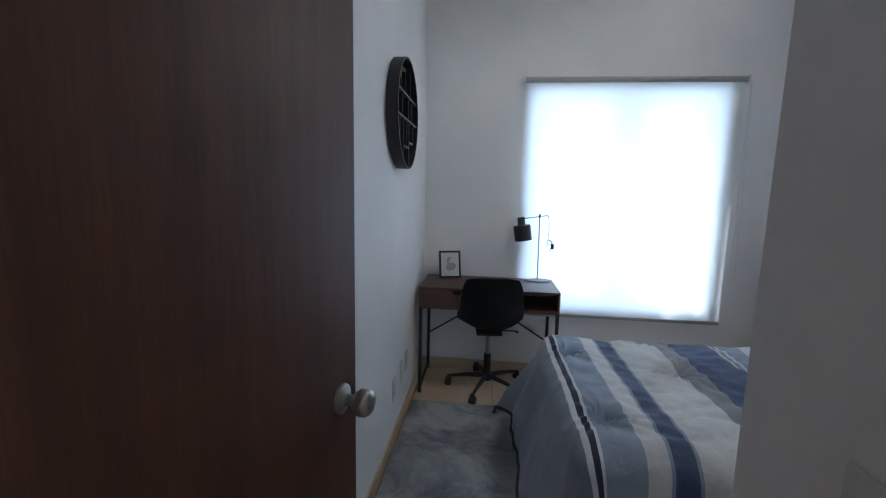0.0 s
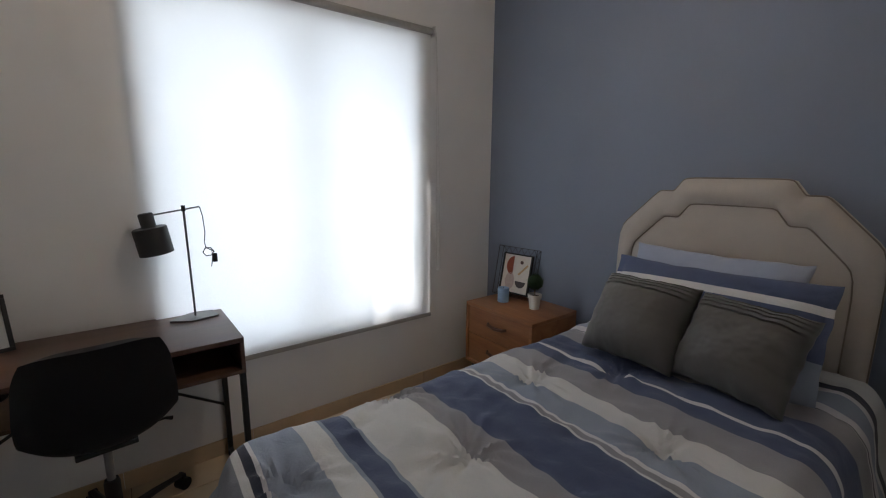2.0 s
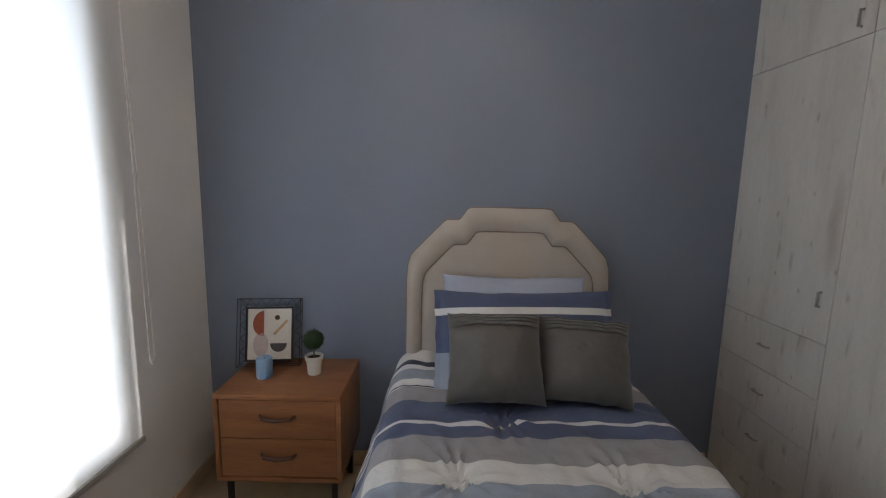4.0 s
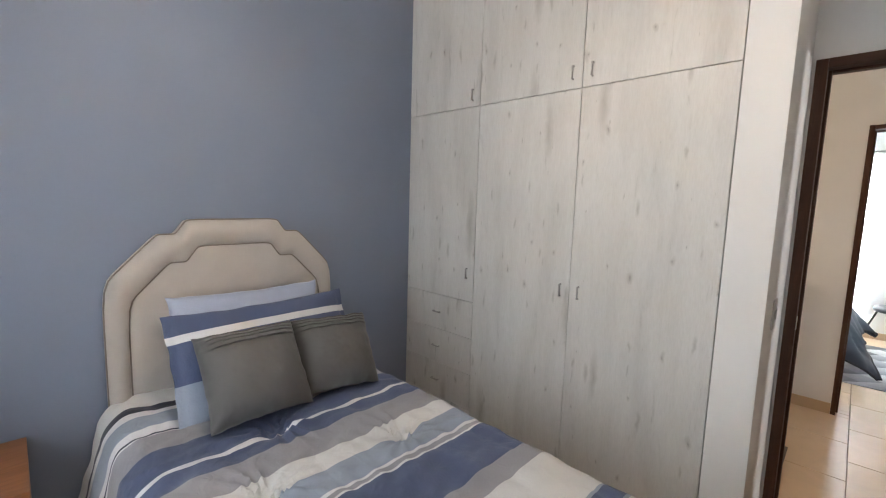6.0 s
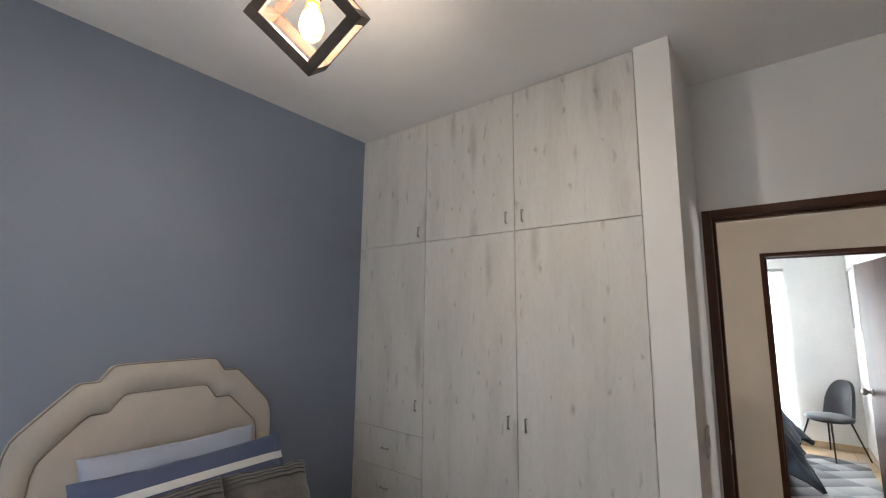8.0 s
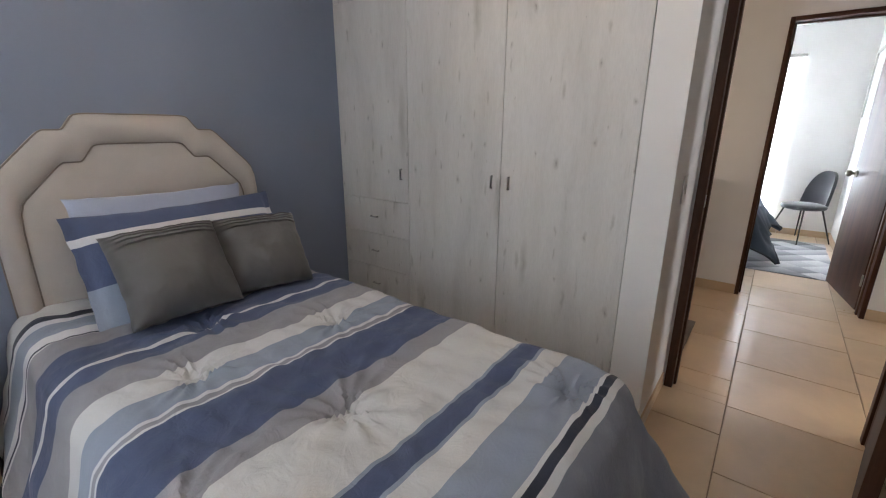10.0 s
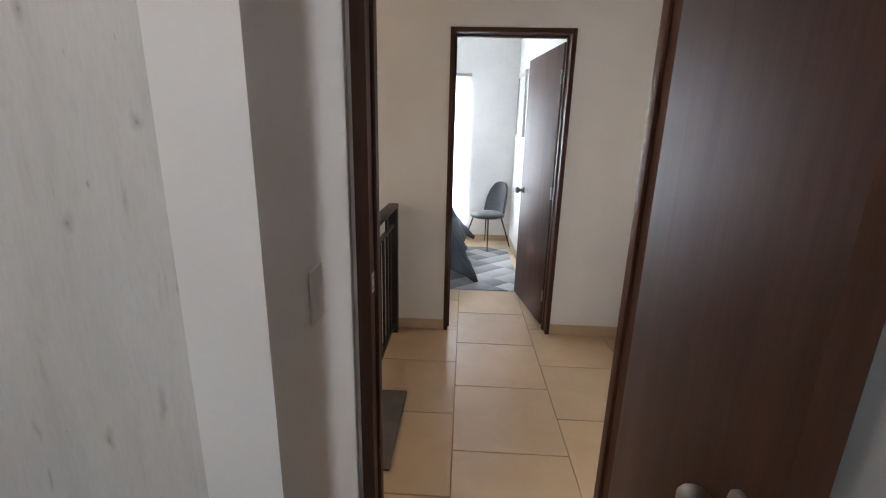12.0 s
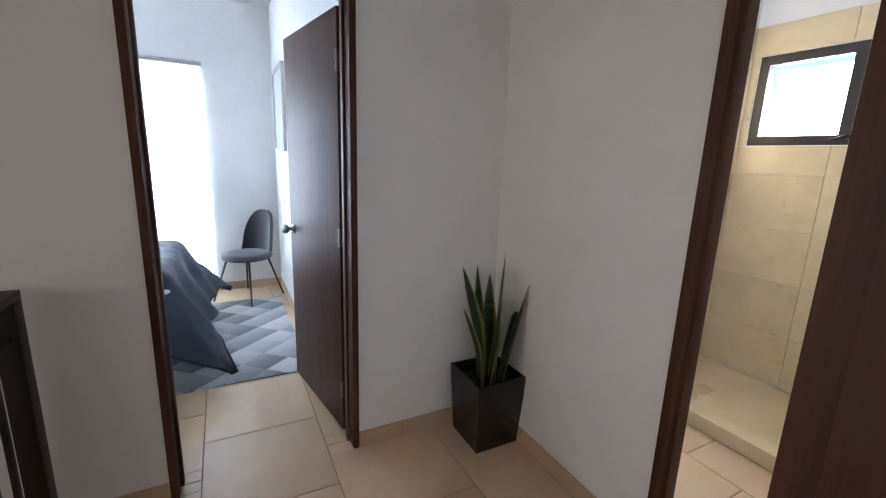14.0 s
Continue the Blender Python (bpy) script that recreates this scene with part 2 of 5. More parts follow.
def tube(bm, pts, r, n=8, close=False):
    """A round bar along a line of points; r is a number or one radius a point."""
    pts = [Vector(p) for p in pts]
    k = len(pts)
    rings = []
    up = Vector((0.13, 0.21, 0.97))
    for i, p in enumerate(pts):
        a = pts[i - 1] if (i > 0 or close) else p
        c = pts[(i + 1) % k] if (i < k - 1 or close) else p
        d = (c - a).normalized()
        s = d.cross(up)
        if s.length < 1e-3:
            s = d.cross(Vector((1, 0, 0)))
        s.normalize()
        u = s.cross(d).normalized()
        rad = r[i] if isinstance(r, (list, tuple)) else r
        rings.append([bm.verts.new(p + rad * (math.cos(2 * math.pi * j / n) * s + math.sin(2 * math.pi * j / n) * u)) for j in range(n)])
    for i in range(k if close else k - 1):
        a, c = rings[i], rings[(i + 1) % k]
        for j in range(n):
            bm.faces.new((a[j], a[(j + 1) % n], c[(j + 1) % n], c[j]))
    if not close:
        bm.faces.new(rings[0][::-1])
        bm.faces.new(rings[-1])
    return bm


def bar(bm, p, q, w, h):
    """A square bar from p to q, w wide and h high."""
    p, q = Vector(p), Vector(q)
    d = (q - p).normalized()
    s = d.cross(Vector((0, 0, 1)))
    if s.length < 1e-3:
        s = Vector((1, 0, 0))
    s.normalize()
    u = s.cross(d).normalized()
    vs = [bm.verts.new(e + a * s * w / 2 + c * u * h / 2) for e in (p, q) for a in (-1, 1) for c in (-1, 1)]
    for f in ((0, 1, 3, 2), (4, 6, 7, 5), (0, 4, 5, 1), (2, 3, 7, 6), (0, 2, 6, 4), (1, 5, 7, 3)):
        bm.faces.new([vs[i] for i in f])
    return bm


def lathe(bm, profile, n=24, m=None):
    """Turns (radius, height) pairs round z."""
    rings = []
    for r, z in profile:
        rings.append([bm.verts.new((r * math.cos(2 * math.pi * j / n), r * math.sin(2 * math.pi * j / n), z)) for j in range(n)])
    for a, c in zip(rings, rings[1:]):
        for j in range(n):
            bm.faces.new((a[j], a[(j + 1) % n], c[(j + 1) % n], c[j]))
    if profile[0][0] > 1e-5:
        bm.faces.new(rings[0][::-1])
    if profile[-1][0] > 1e-5:
        bm.faces.new(rings[-1])
    if m is not None:
        for ring in rings:
            for v in ring:
                v.co = m @ v.co
    return bm


def surface(bm, fn, nu, nv, thick=0.0):
    """A sheet of nu x nv cells from fn(u, v)."""
    g = [[bm.verts.new(fn(i / nu, j / nv)) for j in range(nv + 1)] for i in range(nu + 1)]
    for i in range(nu):
        for j in range(nv):
            bm.faces.new((g[i][j], g[i + 1][j], g[i + 1][j + 1], g[i][j + 1]))
    if thick:
        bmesh.ops.recalc_face_normals(bm, faces=bm.faces[:])
        bmesh.ops.solidify(bm, geom=bm.faces[:], thickness=thick)
    return bm


def prism(bm, outline, depth, m):
    """Extrudes a flat outline (x, y) by depth along z, then moves it by m."""
    a = [bm.verts.new(m @ Vector((x, y, 0))) for x, y in outline]
    c = [bm.verts.new(m @ Vector((x, y, depth))) for x, y in outline]
    k = len(outline)
    for i in range(k):
        bm.faces.new((a[i], a[(i + 1) % k], c[(i + 1) % k], c[i]))
    bm.faces.new(a[::-1])
    bm.faces.new(c)
    return bm


def to_mesh(name, bm, mat, angle=38):
    bmesh.ops.recalc_face_normals(bm, faces=bm.faces[:])
    me = bpy.data.meshes.new(name)
    bm.to_mesh(me)
    bm.free()
    me.materials.append(mat)
    me.shade_smooth()
    me.set_sharp_from_angle(angle=radians(angle))
    return me


def part(name, bm, mat, parent, label="", angle=38):
    ob = new(name, to_mesh(name, bm, mat, angle))
    ob.parent = parent
    return tagged(ob, label)


def thing(name, m, label, category, group="", kind=""):
    """An empty at the thing's base, whose parts are its children."""
    ob = new(name)
    ob.empty_display_size = 0.1
    ob.matrix_world = m
    return tagged(ob, label, category, group, kind)


def solid(name, bm, mat, label, category, group="", kind="", m=None, angle=38):
    """A thing that is one mesh."""
    ob = new(name, to_mesh(name, bm, mat, angle))
    if m is not None:
        ob.matrix_world = m
    return tagged(ob, label, category, group, kind)

# ---- structure ----
ZC = 2.82                                   # ceiling
XW, XE, YN, YS = 0.69, 3.53, 4.46, 1.275     # bedroom: inner faces
YH = 1.195                                  # hall face of the bedroom's door wall
XP = 1.557                                  # return wall beside the door
YC = 1.80                                   # wardrobe front
HX0, HX1, HY0 = -0.215, 1.74, -0.56         # hall: bathroom wall, stair edge, second door's wall
Y2 = -0.70                                  # second room: inner face of its door wall
X2, Y2F, X2E = 0.572, -3.55, 3.60            # second room: side wall, far wall, east wall
BX, BY0, BY1 = -1.97, -0.387, 1.75           # bathroom: outer wall, shower side, far side
DOOR_H = 2.12


def wall(name, boxes, mat, label):
    bm = bmesh.new()
    for bx in boxes:
        add_box(bm, *bx)
    return solid(name, bm, mat, label, "wall", "", "structure")


WX0, WX1, WZ0, WZ1 = 1.47, 2.80, 0.56, 2.16   # bedroom window opening
wall("wall_west", [(XW - 0.15, XW, YH, YN + 0.3, 0, ZC)], M_WALL, "white painted bedroom wall with a round drum shelf")
EAST = pose(3.519, 1.70, 0, 0, 0, 1.31)     # the blue wall stands a little out of square
solid("wall_east", box(0, 0.2, -0.55, 3.2, 0, ZC), M_BLUE, "slate blue painted accent wall behind the bed", "wall", "", "structure", EAST)
wall("wall_north", [(XW, WX0, YN, YN + 0.3, 0, ZC), (WX1, XE, YN, YN + 0.3, 0, ZC),
                    (WX0, WX1, YN, YN + 0.3, 0, WZ0), (WX0, WX1, YN, YN + 0.3, WZ1, ZC)], M_WALL,
     "white painted window wall of the bedroom")
wall("wall_return", [(XP, XP + 0.143, YH, 1.812, 0, ZC)], M_WALL, "white return wall with light switch beside wardrobe")
wall("wall_wardrobe_back", [(XP + 0.143, XE, YH, YH + 0.1, 0, ZC)], M_WALL, "plain white wall behind the wardrobe")
D1X0, D1X1 = 0.70, 1.545                      # bedroom door frame, outer
wall("wall_door_bedroom", [(XW, XP, YH, YS, DOOR_H + 0.02, ZC), (D1X1, XP, YH, YS, 0, DOOR_H + 0.02)], M_WALL,
     "white wall over the bedroom door")
D2X0, D2X1 = 0.558, 1.364                      # second door frame, outer
wall("wall_hall_south", [(HX0 - 0.12, D2X0, Y2, HY0, 0, ZC), (D2X1, 4.3, Y2, HY0, -1.6, ZC), (D2X0, D2X1, Y2, HY0, DOOR_H, ZC)], M_WALL,
     "white hall wall with the second bedroom's doorway")
B0, B1 = 0.488, 1.15                           # bathroom door frame along y, outer
wall("wall_hall_west", [(HX0 - 0.12, HX0, HY0, B0, 0, ZC), (HX0 - 0.12, HX0, B1, YH, 0, ZC), (HX0 - 0.12, HX0, B0, B1, DOOR_H, ZC)], M_WALL,
     "white hall wall with the bathroom doorway")
wall("wall_hall_north", [(HX0 - 0.12, XW - 0.15, YH, YS, 0, ZC)], M_WALL, "white hall wall beside the bedroom door")
wall("wall_stair_north", [(HX1, 4.3, YH - 0.004, YH + 0.1, -1.6, -0.2)], M_WALL, "white stairwell wall")
# opening for the added stair window, out of view
SWY0, SWY1, SWZ0, SWZ1 = -0.35, 0.95, 0.7, 2.1
wall("wall_stair_east", [(4.3, 4.4, Y2, SWY0, -1.6, ZC), (4.3, 4.4, SWY1, YS, -1.6, ZC), (4.3, 4.4, SWY0, SWY1, -1.6, SWZ0), (4.3, 4.4, SWY0, SWY1, SWZ1, ZC)], M_WALL, "white wall at the end of the stairwell")
W2X0, W2X1, W2Z0, W2Z1 = 1.25, 2.85, 0.15, 2.15
wall("wall_room_two_side", [(X2 - 0.12, X2, Y2F, Y2, 0, ZC)], M_WALL, "white side wall of the second bedroom")
wall("wall_room_two_far", [(X2 - 0.12, W2X0, Y2F - 0.18, Y2F, 0, ZC), (W2X1, X2E, Y2F - 0.18, Y2F, 0, ZC),
                           (W2X0, W2X1, Y2F - 0.18, Y2F, 0, W2Z0), (W2X0, W2X1, Y2F - 0.18, Y2F, W2Z1, ZC)], M_WALL,
     "white window wall of the second bedroom")
wall("wall_room_two_east", [(X2E, X2E + 0.12, Y2F - 0.18, Y2, 0, ZC)], M_WALL, "plain white end wall of the second bedroom")
BWY0, BWY1, BWZ0, BWZ1 = -0.335, 0.182, 1.588, 2.124
wall("wall_bath_outer", [(BX - 0.15, BX, BY0 - 0.1, BWY0, 0, ZC), (BX - 0.15, BX, BWY1, BY1, 0, ZC),
                         (BX - 0.15, BX, BWY0, BWY1, 0, BWZ0), (BX - 0.15, BX, BWY0, BWY1, BWZ1, ZC)], M_WALL,
     "bathroom outer wall with a small window")
wall("wall_bath_south", [(BX, HX0 - 0.12, BY0 - 0.1, BY0, 0, ZC)], M_WALL, "bathroom side wall by the shower")
wall("wall_bath_north", [(BX - 0.15, HX0 - 0.12, BY1, BY1 + 0.1, 0, ZC)], M_WALL, "plain white bathroom end wall")
wall("wall_bath_east", [(HX0 - 0.12, HX0, YS, BY1, 0, ZC)], M_WALL, "plain white bathroom side wall")


def slab(name, bx, mat, label, category):
    return solid(name, box(*bx), mat, label, category, "", "structure")


slab("ceiling_bedroom", (XW - 0.15, XE + 0.15, YH, YN + 0.3, ZC, ZC + 0.15), M_CEIL, "white painted bedroom ceiling", "ceiling")
slab("ceiling_hall", (HX0 - 0.12, 4.4, Y2, YH, ZC, ZC + 0.15), M_CEIL, "white painted hall ceiling", "ceiling")
slab("ceiling_room_two", (X2 - 0.12, X2E + 0.12, Y2F - 0.18, Y2, ZC, ZC + 0.15), M_CEIL, "white painted second bedroom ceiling", "ceiling")
slab("ceiling_bath", (BX - 0.15, HX0 - 0.12, BY0 - 0.1, BY1 + 0.1, ZC, ZC + 0.15), M_CEIL, "white painted bathroom ceiling", "ceiling")
floor_bedroom = slab("floor_bedroom", (XW - 0.15, XE + 0.15, YH, YN + 0.3, -0.15, -0.006), M_GROUT, "glossy beige tiled bedroom floor", "floor")
floor_hall = slab("floor_hall", (HX0 - 0.12, HX1 + 0.03, Y2, YH, -0.15, -0.006), M_GROUT, "glossy beige tiled hall floor", "floor")
floor_two = slab("floor_room_two", (X2 - 0.12, X2E + 0.12, Y2F - 0.18, Y2, -0.15, -0.006), M_GROUT, "glossy beige tiled second bedroom floor", "floor")
floor_bath = slab("floor_bath", (BX - 0.15, HX0 - 0.12, BY0 - 0.1, BY1 + 0.1, -0.15, -0.006), M_GROUT, "beige tiled bathroom floor", "floor")

# ---- doors, windows, blinds ----
def door_frame(name, label, x0, x1, y0, y1, h, m=None, strike=None, w=0.04):
    """Wooden frame of two jambs and a head in an opening across x; stops inside."""
    ob = thing(name, m or Matrix(), label, "door frame", "door frames", "structure")
    part("jamb", box(x0, x0 + w, y0, y1, 0, h, 0.003), M_WENGE, ob)
    part("jamb", box(x1 - w, x1, y0, y1, 0, h, 0.003), M_WENGE, ob)
    part("head", box(x0 + w, x1 - w, y0, y1, h - w, h, 0.003), M_WENGE_H, ob)
    ym = (y0 + y1) / 2
    part("door_stop", box(x0 + w, x0 + w + 0.012, ym - 0.03, ym + 0.01, 0, h - w, 0.002), M_WENGE, ob)
    part("door_stop", box(x1 - w - 0.012, x1 - w, ym - 0.03, ym + 0.01, 0, h - w, 0.002), M_WENGE, ob)
    part("door_stop", box(x0 + w + 0.012, x1 - w - 0.012, ym - 0.03, ym + 0.01, h - w - 0.012, h - w, 0.002), M_WENGE_H, ob)
    if strike:
        sx, sy = strike
        bm = box(sx - 0.0015, sx + 0.0015, sy - 0.013, sy + 0.013, 0.985, 1.045, 0.001)
        pl = part("strike_plate", bm, M_PLATE, ob, "small steel strike plate")
        part("screw", tube(bmesh.new(), [(sx - 0.003, sy, 1.0), (sx + 0.003, sy, 1.0)], 0.004, 8), M_STEEL, pl)
        part("screw", tube(bmesh.new(), [(sx - 0.003, sy, 1.03), (sx + 0.003, sy, 1.03)], 0.004, 8), M_STEEL, pl)
    return ob


M_WENGE_H = timber("dark_wenge_wood_level", (0.042, 0.0150, 0.0078), (0.098, 0.040, 0.0205), 0.52, "x", 16.0, 0.08)
M_WENGE_H.node_tree.nodes["Principled BSDF"].inputs["Specular IOR Level"].default_value = 0.3
M_PLATE = plain("bright_steel_plate", (0.62, 0.60, 0.57), 0.4, 0.7, 0.08, 90, 0.03)
M_BLUEFILM = plain("blue_protective_film", (0.03, 0.16, 0.30), 0.25, 0.3, 0.3, 120, 0.2)


def knob_profile():
    return [(0.0, 0.072), (0.012, 0.0715), (0.022, 0.068), (0.027, 0.061), (0.0285, 0.052), (0.027, 0.043), (0.021, 0.035),
            (0.013, 0.029), (0.011, 0.022), (0.013, 0.014), (0.024, 0.009), (0.031, 0.005), (0.032, 0.0), (0.0, 0.0)]


def door_leaf(name, label, width, m, film=False, group="wooden doors"):
    """Flush wooden leaf hinged at its origin and lying along +x, 4 cm thick towards -y."""
    ob = thing(name, m, label, "door", group)
    part("leaf", box(0.003, width, -0.04, 0, 0.012, DOOR_H - 0.05, 0.002), M_WENGE, ob)
    kx, kz = width - 0.060, 0.992
    for side, yy, ang in ((1, 0.0, -90), (-1, -0.04, 90)):
        part("knob", lathe(bmesh.new(), knob_profile(), 28, pose(kx, yy, kz, ang, 0, 0)), M_STEEL, ob, "round brushed steel knob with rose")
    pl = part("latch_plate", box(width, width + 0.002, -0.034, -0.006, kz - 0.03, kz + 0.03, 0.0008), M_BLUEFILM if film else M_STEEL, ob,
              "latch plate still under blue film" if film else "steel latch plate")
    part("latch_bolt", box(width + 0.001, width + 0.011, -0.026, -0.014, kz - 0.009, kz + 0.009, 0.003), M_STEEL, pl)
    for hz in (0.25, 1.05, 1.85):
        bm = tube(bmesh.new(), [(0, 0.004, hz - 0.045), (0, 0.004, hz + 0.045)], 0.006, 10)
        part("hinge", bm, M_STEEL, ob, "steel butt hinge")
    return ob


door_frame("door_frame_bedroom", "dark wenge frame of the bedroom doorway", D1X0, D1X1, YH - 0.028, YS + 0.010, DOOR_H + 0.02, None, (D1X1 - 0.0405, YS - 0.02))
door_leaf("door_bedroom", "open dark wenge flush door with steel knobs", 0.762, pose(D1X0 + 0.012, YS + 0.040, 0, 0, 0, 78.8), True)
door_frame("door_frame_room_two", "dark wenge frame of the second bedroom's doorway", D2X0, D2X1, Y2 - 0.012, HY0 + 0.012, DOOR_H, w=0.03)
door_leaf("door_room_two", "open dark wenge door of the second bedroom", 0.755, pose(D2X0 + 0.042, Y2 - 0.004, 0, 0, 0, -80.5))
door_frame("door_frame_bath", "dark wenge frame of the bathroom doorway", B0, B1, -0.072, 0.020, DOOR_H, pose(HX0 - 0.06, 0, 0, 0, 0, 90), (B0 + 0.0405, -0.03))


def sash_window(name, label, x0, x1, z0, z1, y, mat, mullion=None, m=None, fw=0.045, deep=0.05):
    """Aluminium window in the x-z plane at depth y."""
    ob = thing(name, m or Matrix(), label, "window", "", "structure")
    part("sill_rail", box(x0, x1, y - deep / 2, y + deep / 2, z0, z0 + fw, 0.003), mat, ob)
    part("head_rail", box(x0, x1, y - deep / 2, y + deep / 2, z1 - fw, z1, 0.003), mat, ob)
    part("stile", box(x0, x0 + fw, y - deep / 2, y + deep / 2, z0 + fw, z1 - fw, 0.003), mat, ob)
    part("stile", box(x1 - fw, x1, y - deep / 2, y + deep / 2, z0 + fw, z1 - fw, 0.003), mat, ob)
    cuts = [x0 + fw, x1 - fw]
    if mullion:
        part("stile", box(mullion, mullion + 0.09, y - 0.015, y + 0.05, z0 + fw, z1 - fw, 0.003), mat, ob)
        cuts = [x0 + fw, mullion, mullion + 0.09, x1 - fw]
    for a, c in zip(cuts[::2], cuts[1::2]):
        p = part("pane", box(a, c, y - 0.003, y + 0.003, z0 + fw, z1 - fw), M_GLASS, ob)
        p.visible_shadow = False
    return ob


sash_window("window_1", "aluminium sliding window behind a roller blind", WX0, WX1, WZ0, WZ1, 4.60, M_ALU_W, 2.11)
sash_window("window_2", "aluminium window behind the second bedroom's blind", W2X0, W2X1, W2Z0, W2Z1, Y2F - 0.12, M_ALU_W, 2.0)
sash_window("window_3", "small dark bronze framed bathroom window", BWY0, BWY1, BWZ0, BWZ1, 0, M_ALU_DARK, None, pose(BX - 0.03, 0, 0, 0, 0, 90), 0.055, 0.06)
# unseen window, added as the opening for the hall's warm fill
sash_window("window_4", "unseen aluminium window added over the stairs", SWY0, SWY1, SWZ0, SWZ1, 0, M_ALU_W, None, pose(4.36, 0, 0, 0, 0, 90))
wl = thing("window_latch", pose(BX - 0.005, 0.14, BWZ0 + 0.03), "dark latch handle of the bathroom window", "latch")
part("lever", tube(bmesh.new(), [(0.004, 0.05, 0.012), (0.02, 0.03, 0.02), (0.022, -0.03, 0.0), (0.012, -0.05, -0.004)], 0.006, 8), M_ALU_DARK, wl)
part("mount", box(-0.004, 0.012, 0.03, 0.07, 0.0, 0.025, 0.003), M_ALU_DARK, wl)

M_RAILGREY = plain("warm_grey_blind_rail", (0.42, 0.40, 0.37), 0.45, 0.1, 0.05, 40, 0.03)
M_BEAD = plain("white_bead_chain", (0.7, 0.69, 0.66), 0.3)


def roller_blind(name, label, x0, x1, z0, z1, m, chain_z=None):
    """Roller blind across x with its cloth hanging at y = 0 and the wall at y = 0.03."""
    ob = thing(name, m, label, "roller blind", "roller blinds")
    part("tube", tube(bmesh.new(), [(x0 + 0.012, 0.004, z1 - 0.022), (x1 - 0.012, 0.004, z1 - 0.022)], 0.021, 18), M_RAILGREY, ob, "warm grey roller tube")
    for xx in (x0, x1 - 0.012):
        part("bracket", box(xx, xx + 0.012, -0.026, 0.03, z1 - 0.05, z1 + 0.004, 0.004), M_PLASTIC_W, ob)
    bm = bmesh.new()
    surface(bm, lambda u, v: (x0 + 0.02 + u * (x1 - x0 - 0.04), 0.0015 * math.sin(u * 9) * (1 - v), z0 + 0.02 + v * (z1 - z0 - 0.045)), 24, 24)
    part("cloth", bm, M_BLIND, ob, "backlit white scrim cloth")
    part("bottom_bar", box(x0 + 0.02, x1 - 0.02, -0.008, 0.008, z0, z0 + 0.024, 0.004), M_RAILGREY, ob, "grey weight bar")
    if chain_z:
        pts = [(x1 - 0.004, -0.03, z1 - 0.03), (x1 - 0.002, -0.032, (z1 + chain_z) / 2), (x1 + 0.002, -0.034, chain_z + 0.02), (x1 + 0.016, -0.034, chain_z),
               (x1 + 0.03, -0.034, chain_z + 0.03), (x1 + 0.022, -0.03, (z1 + chain_z) / 2), (x1 + 0.004, -0.024, z1 - 0.03)]
        part("pull_chain", tube(bmesh.new(), pts, 0.0022, 6), M_BEAD, ob, "thin white bead chain")
    return ob


roller_blind("roller_blind", "white scrim roller blind drawn down over the window", 1.400, 2.928, 0.480, 2.25, pose(0, YN - 0.034, 0), 0.78)
roller_blind("roller_blind", "white scrim roller blind on the second bedroom's window", 1.16, 2.94, 0.10, 2.245, pose(0, Y2F + 0.034, 0, 0, 0, 180) @ Matrix.Translation((-4.12, 0, 0)))

# ---- bedroom: wardrobe ----
M_HANDLE = plain("satin_nickel_handle", (0.44, 0.43, 0.41), 0.42, 0.6, 0.05, 60, 0.02)
M_INSIDE = plain("dark_carcass_board", (0.10, 0.095, 0.09), 0.7)
wardrobe = thing("wardrobe", pose(0, YC, 0), "built-in limed oak wardrobe with knotty doors and drawers", "wardrobe")
WC = [XP + 0.148, 2.322, 2.930, 3.518]
part("carcass", box(WC[0], WC[3], -0.52, -0.022, 0, ZC - 0.004), M_INSIDE, wardrobe)


def front(name, x0, x1, z0, z1, hx, hz, level):
    g = 0.0013
    p = part(name, box(x0 + g, x1 - g, -0.02, 0, z0 + g, z1 - g, 0.0012, 1), M_OAK, wardrobe)
    bm = bmesh.new()
    if level:
        tube(bm, [(hx - 0.027, 0.0, hz), (hx - 0.027, 0.013, hz), (hx + 0.027, 0.013, hz), (hx + 0.027, 0.0, hz)], 0.0048, 8)
    else:
        tube(bm, [(hx, 0.0, hz - 0.029), (hx, 0.013, hz - 0.029), (hx, 0.013, hz + 0.029), (hx, 0.0, hz + 0.029)], 0.0048, 8)
    part("handle", bm, M_HANDLE, p, "short satin nickel bar handle")
    return p


ZU = 2.046
front("door", WC[0], WC[1], 0.02, ZU, 2.275, 1.09, False)
front("door", WC[1], WC[2], 0.02, ZU, 2.370, 1.09, False)
front("door", WC[2], WC[3], 0.917, ZU, 2.983, 1.085, False)
front("door", WC[0], WC[1], ZU, ZC - 0.004, 2.275, ZU + 0.075, False)
front("door", WC[1], WC[2], ZU, ZC - 0.004, 2.370, ZU + 0.075, False)
front("door", WC[2], WC[3], ZU, ZC - 0.004, 2.983, ZU + 0.065, False)
for k in range(4):
    front("drawer", WC[2], WC[3], 0.02 + 0.22425 * k, 0.02 + 0.22425 * (k + 1), 3.225, 0.02 + 0.22425 * (k + 0.5), True)
part("plinth", box(WC[0], WC[3], -0.06, -0.03, 0, 0.02), M_INSIDE, wardrobe)

